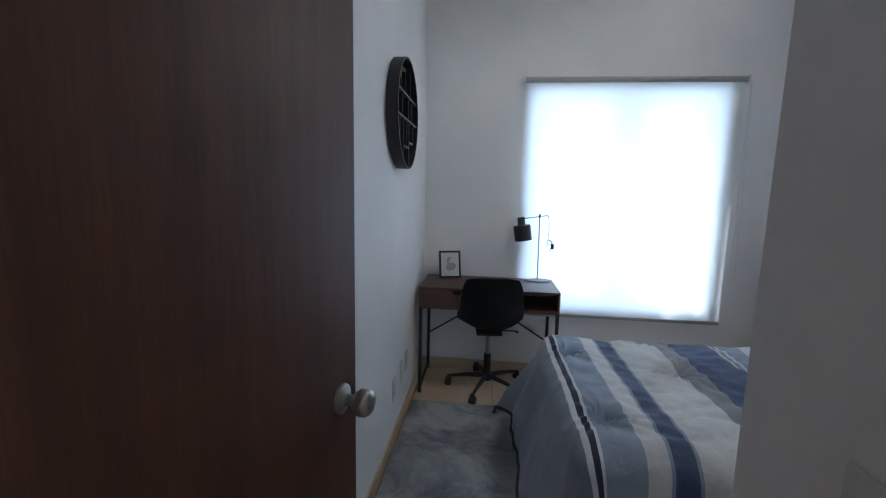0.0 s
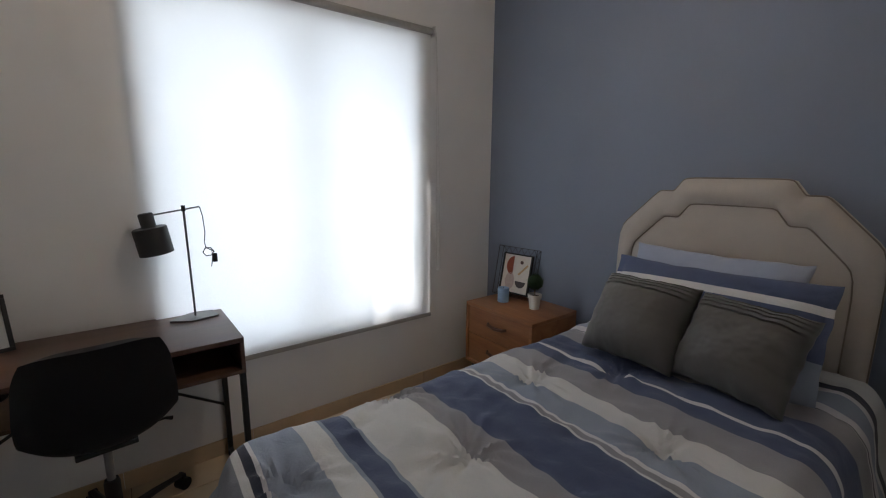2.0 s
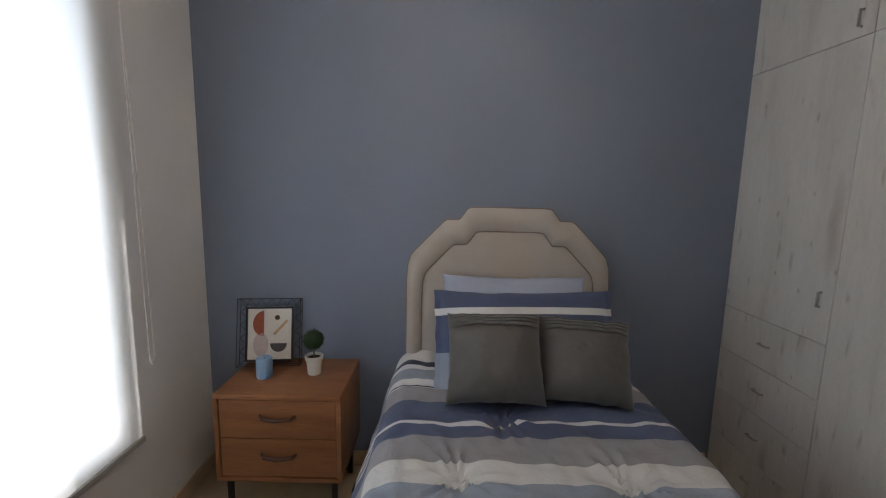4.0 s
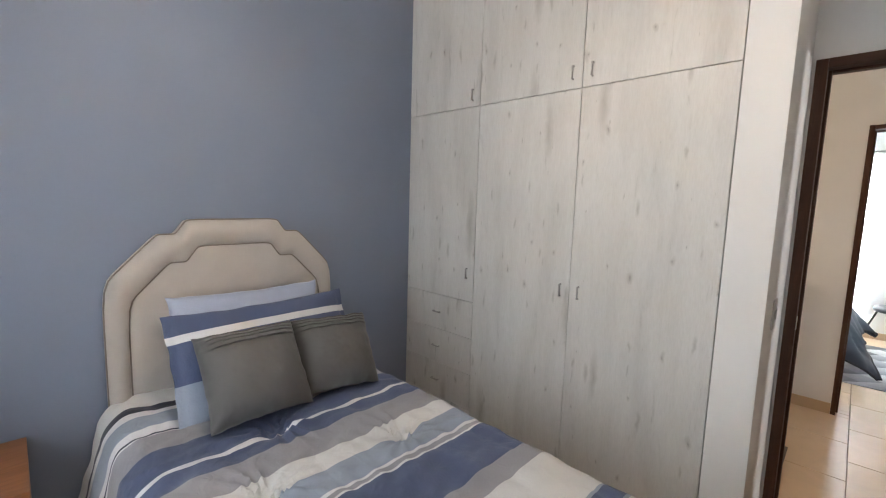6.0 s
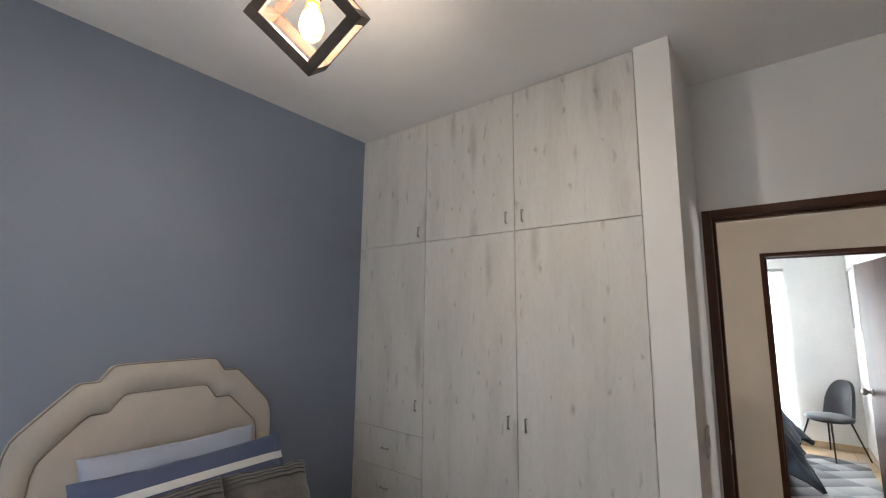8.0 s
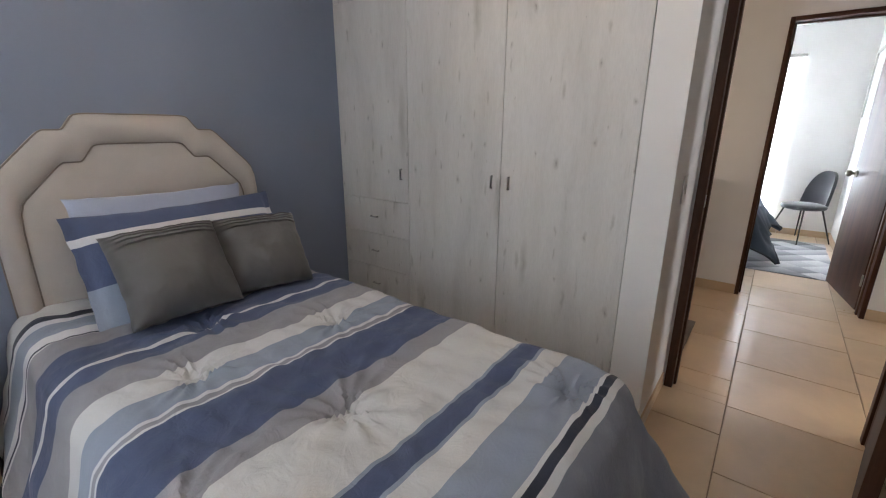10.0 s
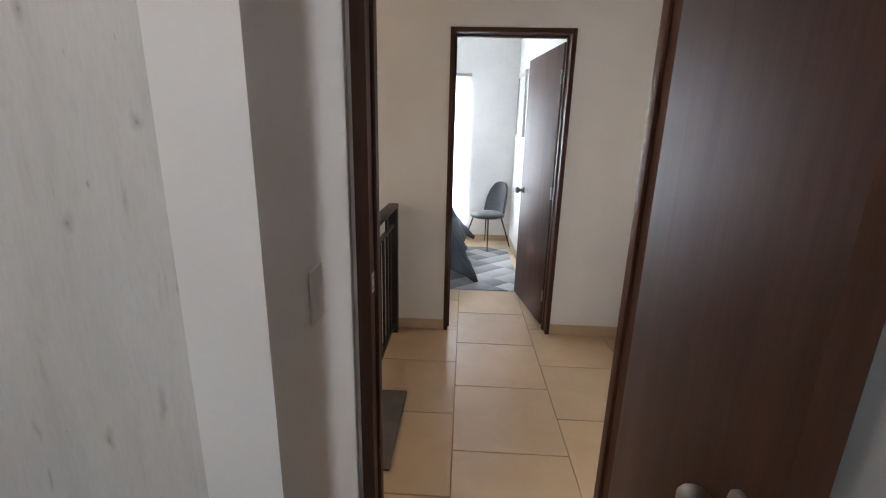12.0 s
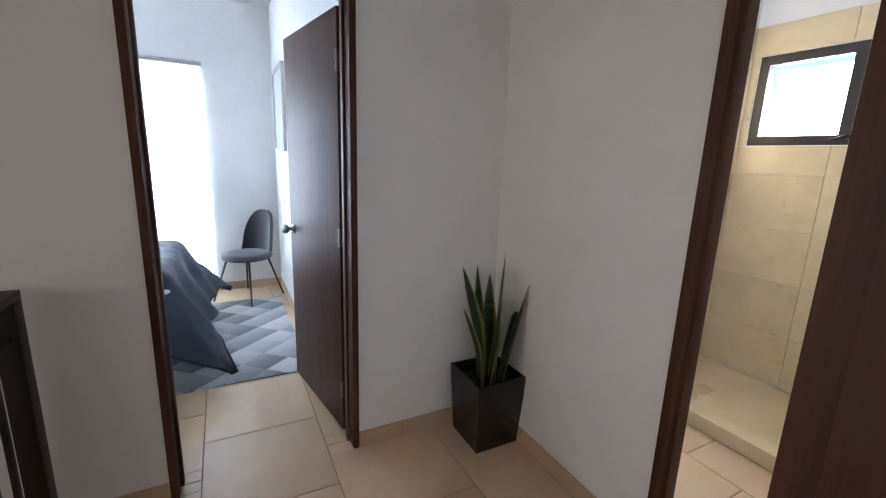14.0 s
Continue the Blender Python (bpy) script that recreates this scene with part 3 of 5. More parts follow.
# ---- bedroom: bed ----
M_BED_BOARD = cloth("oatmeal_headboard_linen", (0.47, 0.43, 0.385), 0.9, 900, 0.05, 0.3, 0.15)
M_PIPING = cloth("taupe_piping", (0.22, 0.185, 0.155), 0.9, 900)
M_MATTRESS = cloth("white_mattress_ticking", (0.7, 0.69, 0.66), 0.9)
M_BEDBASE = cloth("dark_bed_base_cloth", (0.03, 0.03, 0.035), 0.95)
BYC, BX0, BX1 = 2.935, 1.55, 3.44
bed = thing("bed", pose(2.47, 2.946, 0), "single bed with a stepped upholstered oatmeal headboard", "bed")
part("base", box(BX0 + 0.05 - 2.5, BX1 - 2.5, -0.47, 0.47, 0.08, 0.30, 0.02), M_BEDBASE, bed)
part("mattress", box(BX0 - 2.5, BX1 - 2.5, -0.51, 0.50, 0.30, 0.595, 0.05, 4), M_MATTRESS, bed)
for sx in (BX0 + 0.15 - 2.5, BX1 - 0.15 - 2.5):
    for sy in (-0.4, 0.4):
        part("leg", tube(bmesh.new(), [(sx, sy, 0), (sx, sy, 0.08)], 0.025, 12), M_BLACKPLASTIC, bed)
OUT = [(0.502, 0.20), (0.502, 1.138), (0.312, 1.334), (0.245, 1.334), (0.200, 1.396)]
INN = [(0.425, 0.20), (0.425, 1.055), (0.274, 1.213), (0.209, 1.213), (0.160, 1.280)]
outer = OUT + [(-a, c) for a, c in OUT[::-1]]
inner = INN + [(-a, c) for a, c in INN[::-1]]


def subdivide(line, n):
    """Splits each straight run of an outline and rounds its corners a little."""
    res = []
    for (ax, az), (cx, cz) in zip(line, line[1:]):
        for i in range(n):
            res.append((ax + (cx - ax) * i / n, az + (cz - az) * i / n))
    res.append(line[-1])
    for _ in range(2):
        res = res[:1] + [tuple((a[k] + 2 * b[k] + c[k]) / 4 for k in (0, 1)) for a, b, c in zip(res, res[1:], res[2:])] + res[-1:]
    return res


o2, i2 = subdivide(outer, 10), subdivide(inner, 10)
bm = bmesh.new()
prof = [(0.0, 0.0), (0.0, 0.045), (0.08, 0.066), (0.28, 0.082), (0.5, 0.088), (0.72, 0.084), (0.92, 0.072), (1.0, 0.062), (1.0, 0.0)]
rows = [[bm.verts.new((1.02 - d, o[0] + (i[0] - o[0]) * f, o[1] + (i[1] - o[1]) * f)) for o, i in zip(o2, i2)] for f, d in prof]
for a, c in zip(rows, rows[1:]):
    for k in range(len(a) - 1):
        bm.faces.new((a[k], a[k + 1], c[k + 1], c[k]))
hb = part("headboard", bm, M_BED_BOARD, bed, "stepped headboard in oatmeal linen")
bm = bmesh.new()
steps = [(1.0, 0.060), (0.965, 0.066), (0.9, 0.071), (0.7, 0.073), (0.35, 0.074)]
rows = [[bm.verts.new((1.02 - d, y * f, 0.65 + (z - 0.65) * (f if z > 0.65 else 1))) for y, z in i2] for f, d in steps]
for a, c in zip(rows, rows[1:]):
    for k in range(len(a) - 1):
        bm.faces.new((a[k], a[k + 1], c[k + 1], c[k]))
bm.faces.new(rows[-1])
part("padding", bm, M_BED_BOARD, hb)
part("piping", tube(bmesh.new(), [(0.972, y, z) for y, z in o2], 0.0034, 8), M_PIPING, hb, "taupe piping along the edge")
part("piping", tube(bmesh.new(), [(0.956, y, z) for y, z in i2], 0.0032, 8), M_PIPING, hb, "taupe piping round the inner panel")


def striped(name, stops, wear=0.06, weave=650.0):
    """Printed cotton whose bands follow the cloth's own length (first UV axis, in metres)."""
    m, n, l, b = node_mat(name, 0.85)
    uv = n.new("ShaderNodeUVMap")
    sep = n.new("ShaderNodeSeparateXYZ")
    l.new(uv.outputs[0], sep.inputs[0])
    lo, hi = stops[0][0], stops[-1][0]
    mr = n.new("ShaderNodeMapRange")
    mr.inputs[1].default_value, mr.inputs[2].default_value = lo, hi
    l.new(sep.outputs[0], mr.inputs[0])
    r = ramp(n, [((p - lo) / (hi - lo), c) for p, c in stops[:-1]], "CONSTANT")
    l.new(mr.outputs[0], r.inputs[0])
    v = coords(n, l, jitter=False)
    fine = tex_noise(n, l, v, weave, 2)
    fr = ramp(n, [(0.3, (0.86, 0.86, 0.86)), (0.7, (1.06, 1.06, 1.06))])
    l.new(fine.outputs[0], fr.inputs[0])
    c = mix_col(n, l, 0.7, r.outputs[0], fr.outputs[0], "MULTIPLY")
    slow = tex_noise(n, l, v, 6.0, 4)
    sr = ramp(n, [(0.3, (1 - wear, 1 - wear, 1 - wear)), (0.7, (1.03, 1.03, 1.03))])
    l.new(slow.outputs[0], sr.inputs[0])
    l.new(mix_col(n, l, 1.0, c, sr.outputs[0], "MULTIPLY"), b.inputs["Base Color"])
    crease = tex_noise(n, l, v, 19.0, 6, 0.62, 1.1)
    add = n.new("ShaderNodeMath")
    add.operation = "MULTIPLY_ADD"
    l.new(fine.outputs[0], add.inputs[0])
    add.inputs[1].default_value = 0.15
    l.new(crease.outputs[0], add.inputs[2])
    bump(n, l, b, add.outputs[0], 0.5, 0.010)
    b.inputs["Sheen Weight"].default_value = 0.15
    return m


NAVY, CREAM, LB, GR, DK, WH, EG = (0.080, 0.105, 0.195), (0.69, 0.685, 0.665), (0.31, 0.355, 0.44), (0.33, 0.325, 0.345), (0.035, 0.042, 0.07), (0.72, 0.72, 0.72), (0.235, 0.25, 0.295)
# bands from the head (0) to the foot of the comforter, metres along the cloth from x = 3.42
STRIPES = [(-0.2, CREAM), (0.13, DK), (0.18, WH), (0.215, LB), (0.32, WH), (0.345, DK), (0.357, WH), (0.372, GR), (0.50, NAVY),
           (0.648, WH), (0.670, NAVY), (0.748, GR), (0.868, CREAM), (0.958, LB), (1.058, WH), (1.072, GR), (1.097, WH), (1.112, NAVY),
           (1.30, GR), (1.375, CREAM), (1.585, LB), (1.598, NAVY), (1.665, LB), (1.678, CREAM), (1.742, LB), (1.862, WH),
           (1.877, DK), (1.905, WH), (1.92, EG), (2.7, EG)]
M_COMFORTER = striped("striped_comforter_cotton", STRIPES)


M_LINING = cloth("dark_navy_lining", (0.012, 0.014, 0.022), 0.9, 700, 0.1, 0.3, 0.1)


def drape(name, label, s_len, w_len, over_foot, over_side, top, mat, m, tufts, puff, flare, seed, parent_cat="bedding", nu=170, nv=150, wave=0.012, clear=0.03, corner=0.0, seams=()):
    """A quilt over a box: s runs from the head (0) to the foot (s_len), w across it; the rest hangs over the edges."""
    bm = bmesh.new()
    uvl = bm.loops.layers.uv.new("cloth")
    r = 0.11
    S, W = s_len + over_foot, w_len / 2 + over_side

    def hang(d):
        if d <= 0:
            return 0.0, 0.0
        a = d / r
        if a < math.pi / 2 * 0.93:
            return r * math.sin(a), r * (1 - math.cos(a))
        a0 = math.pi / 2 * 0.93
        e = d - r * a0
        return r * math.sin(a0) + e * flare, r * (1 - math.cos(a0)) + e * math.sqrt(1 - flare * flare)

    def place(s, w):
        ds, dw = max(0.0, s - (s_len - r)), max(0.0, abs(w) - (w_len / 2 - r))
        sg = 1 if w >= 0 else -1
        d = math.hypot(ds, dw) if ds > 0 and dw > 0 else max(ds, dw)
        out, drop = hang(d)
        if ds > 0 and dw > 0:
            stick = corner * max(0.0, d - r * 1.4) * math.sin(2 * math.atan2(dw, ds)) ** 2
            out, drop = out + stick, drop - 0.45 * stick
        bx, by = min(s, s_len - r), sg * min(abs(w), w_len / 2 - r)
        if d > 0:
            nx, ny = ds / d if ds > 0 else 0.0, sg * dw / d if dw > 0 else 0.0
            k = math.hypot(nx, ny) or 1
            nx, ny = nx / k, ny / k
        else:
            nx = ny = 0.0
        down = min(1.0, drop / 0.25)
        fold = wave * down * (math.sin((s * 1.0 + seed) * 13.0 + 1.5 * math.sin(w * 7)) if dw > ds else math.sin((w + seed) * 12.0 + 1.3))
        out += fold
        x, y, z = bx + nx * out, by + ny * out, top - drop
        up = 1 - down
        q = Vector((s * 2.6 + seed, w * 2.6, seed))
        z += up * puff * (0.5 * noise.noise(q) + 0.35 * noise.noise(q * 2.7) + 0.2 * noise.noise(q * 6.1)) + up * 0.013 * abs(noise.noise(Vector((s * 4 + 1.7 * w, w * 9 - 2 * s, 5.5 + seed)))) + up * 0.005 * noise.noise(Vector((s * 22, w * 15, seed)))
        n2 = 0.010 * noise.noise(Vector((s * 5, w * 5, 3 + seed))) + 0.005 * noise.noise(Vector((s * 13, w * 13, 7 + seed)))
        x, y = x + nx * n2 * down * 1.6, y + ny * n2 * down * 1.6
        for s0 in seams:
            g = math.exp(-((s - s0) / 0.022) ** 2)
            wide = math.exp(-((s - s0) / 0.07) ** 2)
            z += up * (wide * 0.005 * noise.noise(Vector((s * 9, w * 34, s0 * 7))) - 0.007 * g)
        for ts, tw in tufts:
            dx, dy = s - ts, w - tw
            dd = math.hypot(dx, dy)
            if dd < 0.3:
                ang = math.atan2(dy, dx)
                z -= up * (0.034 * math.exp(-(dd / 0.05) ** 2) - 0.020 * (1 - 2 * abs(math.sin(ang * 5.5 + 1.1 * math.sin(ang * 3 + ts * 9)))) * math.exp(-dd / 0.085) * min(1, dd / 0.025))
        if z < clear:
            spread = clear - z
            x, y, z = x + nx * spread * 0.7, y + ny * spread * 0.7, clear + 0.004 * noise.noise(q * 4)
        return Vector((x, y, z))

    grid = []
    for i in range(nu + 1):
        s = S * i / nu
        line = []
        for j in range(nv + 1):
            w = -W + 2 * W * j / nv
            line.append((bm.verts.new(place(s, w)), s, w))
        grid.append(line)
    for i in range(nu):
        for j in range(nv):
            q = (grid[i][j], grid[i + 1][j], grid[i + 1][j + 1], grid[i][j + 1])
            f = bm.faces.new([a[0] for a in q])
            for loop, a in zip(f.loops, q):
                loop[uvl].uv = (a[1], a[2])
    hem = [grid[i][0][0].co.copy() for i in range(0, nu + 1, 2)] + [grid[nu][j][0].co.copy() for j in range(1, nv, 2)] + [grid[i][nv][0].co.copy() for i in range(nu, -1, -2)]
    bmesh.ops.recalc_face_normals(bm, faces=bm.faces[:])
    bmesh.ops.solidify(bm, geom=bm.faces[:], thickness=0.014)
    ob = solid(name, bm, mat, label, parent_cat, "", "", m, 60)
    part("hem", tube(bmesh.new(), hem, 0.0095, 6), M_LINING, ob, "dark navy bound hem")
    return ob


TUFTS = [(1.82, 0.33), (1.40, -0.10), (1.40, -0.5), (1.84, -0.28), (0.96, 0.22), (0.94, -0.27), (0.62, -0.1)]
drape("comforter", "blue, grey and cream striped quilted comforter over the bed", 1.968, 1.12, 0.43, 0.45, 0.668, M_COMFORTER,
      pose(3.425, 2.94, 0, 0, 0, 180), TUFTS, 0.026, 0.28, 0.3, corner=0.25, nu=250, nv=200, seams=(0.357, 1.085, 1.59))

# ---- bedroom: pillows ----
M_CUSHION = cloth("charcoal_satin_cushion", (0.105, 0.100, 0.094), 0.62, 800, 0.04, 0.10, 0.2)
M_PALEBLUE = cloth("pale_blue_cotton", (0.36, 0.40, 0.51), 0.9, 700, 0.05)
M_PILLOWSTRIPE = striped("striped_pillow_cotton", [(-0.3, LB), (-0.13, LB), (-0.05, NAVY), (0.11, WH), (0.14, NAVY), (0.3, NAVY)])


def pillow(name, label, w, h, thick, mat, m, pleats=False, border=0.0, seed=0.0, n=80):
    """A stuffed pillow standing in its own y-z plane, w wide and h high."""
    bm = bmesh.new()
    uvl = bm.loops.layers.uv.new("cloth")
    sheets = []
    for side in (1, -1):
        g = []
        for i in range(n + 1):
            line = []
            for j in range(n + 1):
                u, v = 2 * i / n - 1, 2 * j / n - 1
                bu = max(0.0, 1 - (abs(u) / (1 - border)) ** 2.5) if abs(u) < 1 - border else 0.0
                bv = max(0.0, 1 - abs(v) ** 2.5)
                t = thick / 2 * (bu * bv) ** 0.5
                y = u * w / 2 * (1 - 0.065 * (1 - v * v) * (1 if border == 0 else 0.4))
                z = v * h / 2 * (1 - 0.065 * (1 - u * u))
                t += (bu * bv) ** 0.3 * 0.006 * noise.noise(Vector((u * 3 + seed, v * 3, side))) + (bu * bv) ** 0.2 * 0.0018 * noise.noise(Vector((u * 9, v * 9 + seed, side)))
                edge = max(abs(u), abs(v))
                y += 0.005 * noise.noise(Vector((v * 4, seed, 1))) * edge
                z += 0.006 * noise.noise(Vector((u * 4, seed, 2))) * edge
                if pleats and side == 1 and v > 0.6:
                    t += 0.012 * (1 - ((v - 0.6) * 9.5) % 1.0) * (bu ** 0.3) if v < 0.93 else 0.0
                if abs(u) < 1 and abs(v) < 1:
                    t = max(t, 0.002)
                line.append((bm.verts.new((side * max(t, 0.0015), y, z)), z, y))
            g.append(line)
        sheets.append(g)
        for i in range(n):
            for j in range(n):
                q = (g[i][j], g[i + 1][j], g[i + 1][j + 1], g[i][j + 1])
                f = bm.faces.new([a[0] for a in (q if side == 1 else q[::-1])])
                for loop, a in zip(f.loops, q if side == 1 else q[::-1]):
                    loop[uvl].uv = (a[1], a[2])
    bmesh.ops.remove_doubles(bm, verts=bm.verts[:], dist=0.0035)
    return solid(name, bm, mat, label, "pillow", "pillows on the bed", "", m, 70)


pillow("pillow", "pale blue cotton pillow leaning on the headboard", 0.66, 0.44, 0.13, M_PALEBLUE, pose(3.235, 2.94, 0.882, 0, -17, 180), seed=1.0)
pillow("pillow", "navy pillow with a white band and pale blue lower half", 0.79, 0.45, 0.15, M_PILLOWSTRIPE, pose(3.13, 2.908, 0.836, 1, -24, 180), border=0.07, seed=4.0)
pillow("throw_cushion", "charcoal satin throw cushion with pleated top", 0.375, 0.355, 0.25, M_CUSHION, pose(2.945, 3.06, 0.838, 1, -35, 178), True, seed=2.0)
pillow("throw_cushion", "charcoal satin throw cushion with pleated top", 0.36, 0.335, 0.24, M_CUSHION, pose(2.955, 2.712, 0.830, -2, -33, 174), True, seed=7.0)

# ---- bedroom: nightstand and what stands on it ----
M_WALNUT = timber("warm_teak_veneer", (0.20, 0.075, 0.025), (0.36, 0.155, 0.06), 0.42, "y", 9.0, 0.1, 0.1, 0.08)
M_PULL = timber("dark_walnut_pull", (0.06, 0.022, 0.012), (0.11, 0.04, 0.02), 0.45, "y", 20.0)
NX0, NX1, NY0, NY1 = 3.055, 3.458, 3.69, 4.235
ns = thing("nightstand", pose(0, 0, 0), "warm teak two-drawer nightstand on black metal legs", "nightstand")
part("top", box(NX0, NX1, NY0, NY1, 0.58, 0.602, 0.003), M_WALNUT, ns)
part("bottom", box(NX0, NX1, NY0, NY1, 0.20, 0.22, 0.003), M_WALNUT, ns)
part("side_panel", box(NX0, NX1, NY0, NY0 + 0.02, 0.22, 0.58, 0.002), M_WALNUT, ns)
part("side_panel", box(NX0, NX1, NY1 - 0.02, NY1, 0.22, 0.58, 0.002), M_WALNUT, ns)
part("back_panel", box(NX1 - 0.012, NX1, NY0 + 0.02, NY1 - 0.02, 0.22, 0.58), M_WALNUT, ns)
for z0, z1 in ((0.224, 0.399), (0.403, 0.577)):
    dr = part("drawer", box(NX0 + 0.006, NX0 + 0.026, NY0 + 0.023, NY1 - 0.023, z0, z1, 0.003), M_WALNUT, ns)
    zc, yc = (z0 + z1) / 2 + 0.012, (NY0 + NY1) / 2
    bm = tube(bmesh.new(), [(NX0 + 0.008, yc - 0.075, zc + 0.004), (NX0 - 0.012, yc - 0.06, zc), (NX0 - 0.016, yc, zc - 0.006), (NX0 - 0.012, yc + 0.06, zc), (NX0 + 0.008, yc + 0.075, zc + 0.004)],
              [0.007, 0.009, 0.0105, 0.009, 0.007], 10)
    part("handle", bm, M_PULL, dr, "curved dark wooden pull")
for lx in (NX0 + 0.04, NX1 - 0.05):
    for ly in (NY0 + 0.04, NY1 - 0.04):
        part("leg", box(lx - 0.011, lx + 0.011, ly - 0.011, ly + 0.011, 0, 0.2, 0.002), M_BLACKMETAL, ns, "black metal leg")
    part("leg_brace", box(lx - 0.009, lx + 0.009, NY0 + 0.051, NY1 - 0.051, 0.012, 0.03, 0.002), M_BLACKMETAL, ns)

M_ARTPAPER = plain("cream_art_paper", (0.68, 0.64, 0.58), 0.8, 0.0, 0.04, 60, 0.05)
M_TERRA = plain("terracotta_ink", (0.30, 0.075, 0.04), 0.8, 0.0, 0.15, 90, 0.0)
M_BLUSH = plain("blush_ink", (0.52, 0.43, 0.40), 0.8, 0.0, 0.08, 60, 0.0)
M_OCHRE = plain("ochre_ink", (0.52, 0.35, 0.20), 0.8, 0.0, 0.12, 60, 0.0)
M_INKGREY = plain("charcoal_ink", (0.09, 0.085, 0.085), 0.8, 0.0, 0.2, 90, 0.0)
M_INKBROWN = plain("brown_ink", (0.10, 0.06, 0.05), 0.8, 0.0, 0.2, 90, 0.0)


def disc_outline(cx, cz, rx, rz, a0=0.0, a1=360.0, n=24, tilt=0.0):
    pts = []
    for i in range(n + (0 if a1 - a0 >= 360 else 1)):
        a = radians(a0 + (a1 - a0) * i / n)
        x, z = rx * math.cos(a), rz * math.sin(a)
        t = radians(tilt)
        pts.append((cx + x * math.cos(t) - z * math.sin(t), cz + x * math.sin(t) + z * math.cos(t)))
    return pts


# abstract print in a black wire easel; the sheet's own x runs along the picture, y up
art = thing("framed_print", pose(3.358, 4.112, 0.605, 0, 0, 0) @ pose(0, 0, 0, 0, 0, -83) @ pose(0, 0, 0, 78, 0, 0), "abstract print framed in black inside a wire stand", "picture frame")
fw, fh = 0.225, 0.265
for nm, bx in (("frame_rail", (-fw / 2, fw / 2, 0.02, 0.029)), ("frame_rail", (-fw / 2, fw / 2, 0.02 + fh - 0.009, 0.02 + fh)),
               ("frame_stile", (-fw / 2, -fw / 2 + 0.009, 0.029, 0.011 + fh)), ("frame_stile", (fw / 2 - 0.009, fw / 2, 0.029, 0.011 + fh))):
    part(nm, box(bx[0], bx[1], bx[2], bx[3], 0.0, 0.02, 0.0015), M_BLACKPLASTIC, art)
sheet = part("print", box(-fw / 2 + 0.009, fw / 2 - 0.009, 0.029, 0.011 + fh, 0.004, 0.012), M_ARTPAPER, art, "cream paper with abstract shapes")
for nm, mat, line in (("terracotta_shape", M_TERRA, disc_outline(-0.028, 0.205, 0.052, 0.062, 100, 280, 20, -8)),
                      ("blush_shape", M_BLUSH, disc_outline(-0.042, 0.10, 0.036, 0.058)),
                      ("brown_dot", M_INKBROWN, disc_outline(0.035, 0.232, 0.012, 0.012)),
                      ("ochre_bar", M_OCHRE, [(0.014, 0.152), (0.026, 0.146), (0.088, 0.214), (0.078, 0.222)]),
                      ("charcoal_bowl", M_INKGREY, disc_outline(0.042, 0.106, 0.040, 0.042, 180, 360, 18))):
    part(nm, prism(bmesh.new(), line, 0.001, Matrix.Translation((0, 0, 0.0122))), mat, sheet)
bm = bmesh.new()
gw, gh = 0.148, 0.325
for z in (-0.012, 0.034):
    tube(bm, [(-gw, 0.0, z), (gw, 0.0, z), (gw, gh, z), (-gw, gh, z)], 0.0022, 6, True)
for x in (-gw, gw):
    for y in (0.0, gh):
        tube(bm, [(x, y, -0.012), (x, y, 0.034)], 0.0022, 6)
for i in range(6):
    x0, x1 = -gw + 2 * gw * i / 6, -gw + 2 * gw * (i + 1) / 6
    tube(bm, [(x0, gh, -0.012), ((x0 + x1) / 2, gh - 0.04, -0.012), (x1, gh, -0.012)], 0.0014, 5)
for i in range(5):
    y0, y1 = gh * i / 5, gh * (i + 1) / 5
    for s in (-1, 1):
        tube(bm, [(s * gw, y0, -0.012), (s * (gw - 0.035), (y0 + y1) / 2, -0.012), (s * gw, y1, -0.012)], 0.0014, 5)
part("wire_stand", bm, M_BLACKMETAL, art, "black geometric wire stand")

M_CANDLE = plain("pale_blue_wax", (0.27, 0.42, 0.62), 0.5, 0.0, 0.08, 25, 0.1)
M_WICK = plain("candle_wick", (0.06, 0.05, 0.04), 0.9)
candle = thing("candle", pose(3.235, 4.085, 0.602), "pale blue pillar candle on the nightstand", "candle")
part("wax", lathe(bmesh.new(), [(0.034, 0), (0.036, 0.003), (0.036, 0.088), (0.034, 0.092), (0.030, 0.091), (0.02, 0.087), (0.0, 0.086)], 32), M_CANDLE, candle)
part("wick", tube(bmesh.new(), [(0, 0, 0.085), (0.001, 0, 0.096)], 0.0012, 6), M_WICK, candle)

M_POT = plain("white_ceramic_pot", (0.72, 0.70, 0.64), 0.4, 0.0, 0.04, 30, 0.05)
M_SOIL = plain("dark_potting_soil", (0.02, 0.014, 0.01), 0.95, 0.0, 0.5, 200, 0.8)
M_TOPIARY = plain("dark_green_boxwood", (0.022, 0.060, 0.020), 0.75, 0.0, 0.5, 150, 0.6)
M_STEM = plain("thin_brown_stem", (0.16, 0.11, 0.05), 0.8)
pot = thing("topiary_plant", pose(3.28, 3.868, 0.602), "small boxwood ball in a white ceramic pot", "potted plant")
part("pot", lathe(bmesh.new(), [(0.028, 0), (0.030, 0.002), (0.036, 0.070), (0.041, 0.071), (0.043, 0.090), (0.040, 0.092), (0.036, 0.090), (0.034, 0.078)], 32), M_POT, pot)
part("soil", lathe(bmesh.new(), [(0.0, 0.080), (0.02, 0.081), (0.0355, 0.078)], 24), M_SOIL, pot)
part("stem", tube(bmesh.new(), [(0, 0, 0.078), (0.002, 0, 0.135)], 0.003, 8), M_STEM, pot)
bm = bmesh.new()
rnd = random.Random(5)
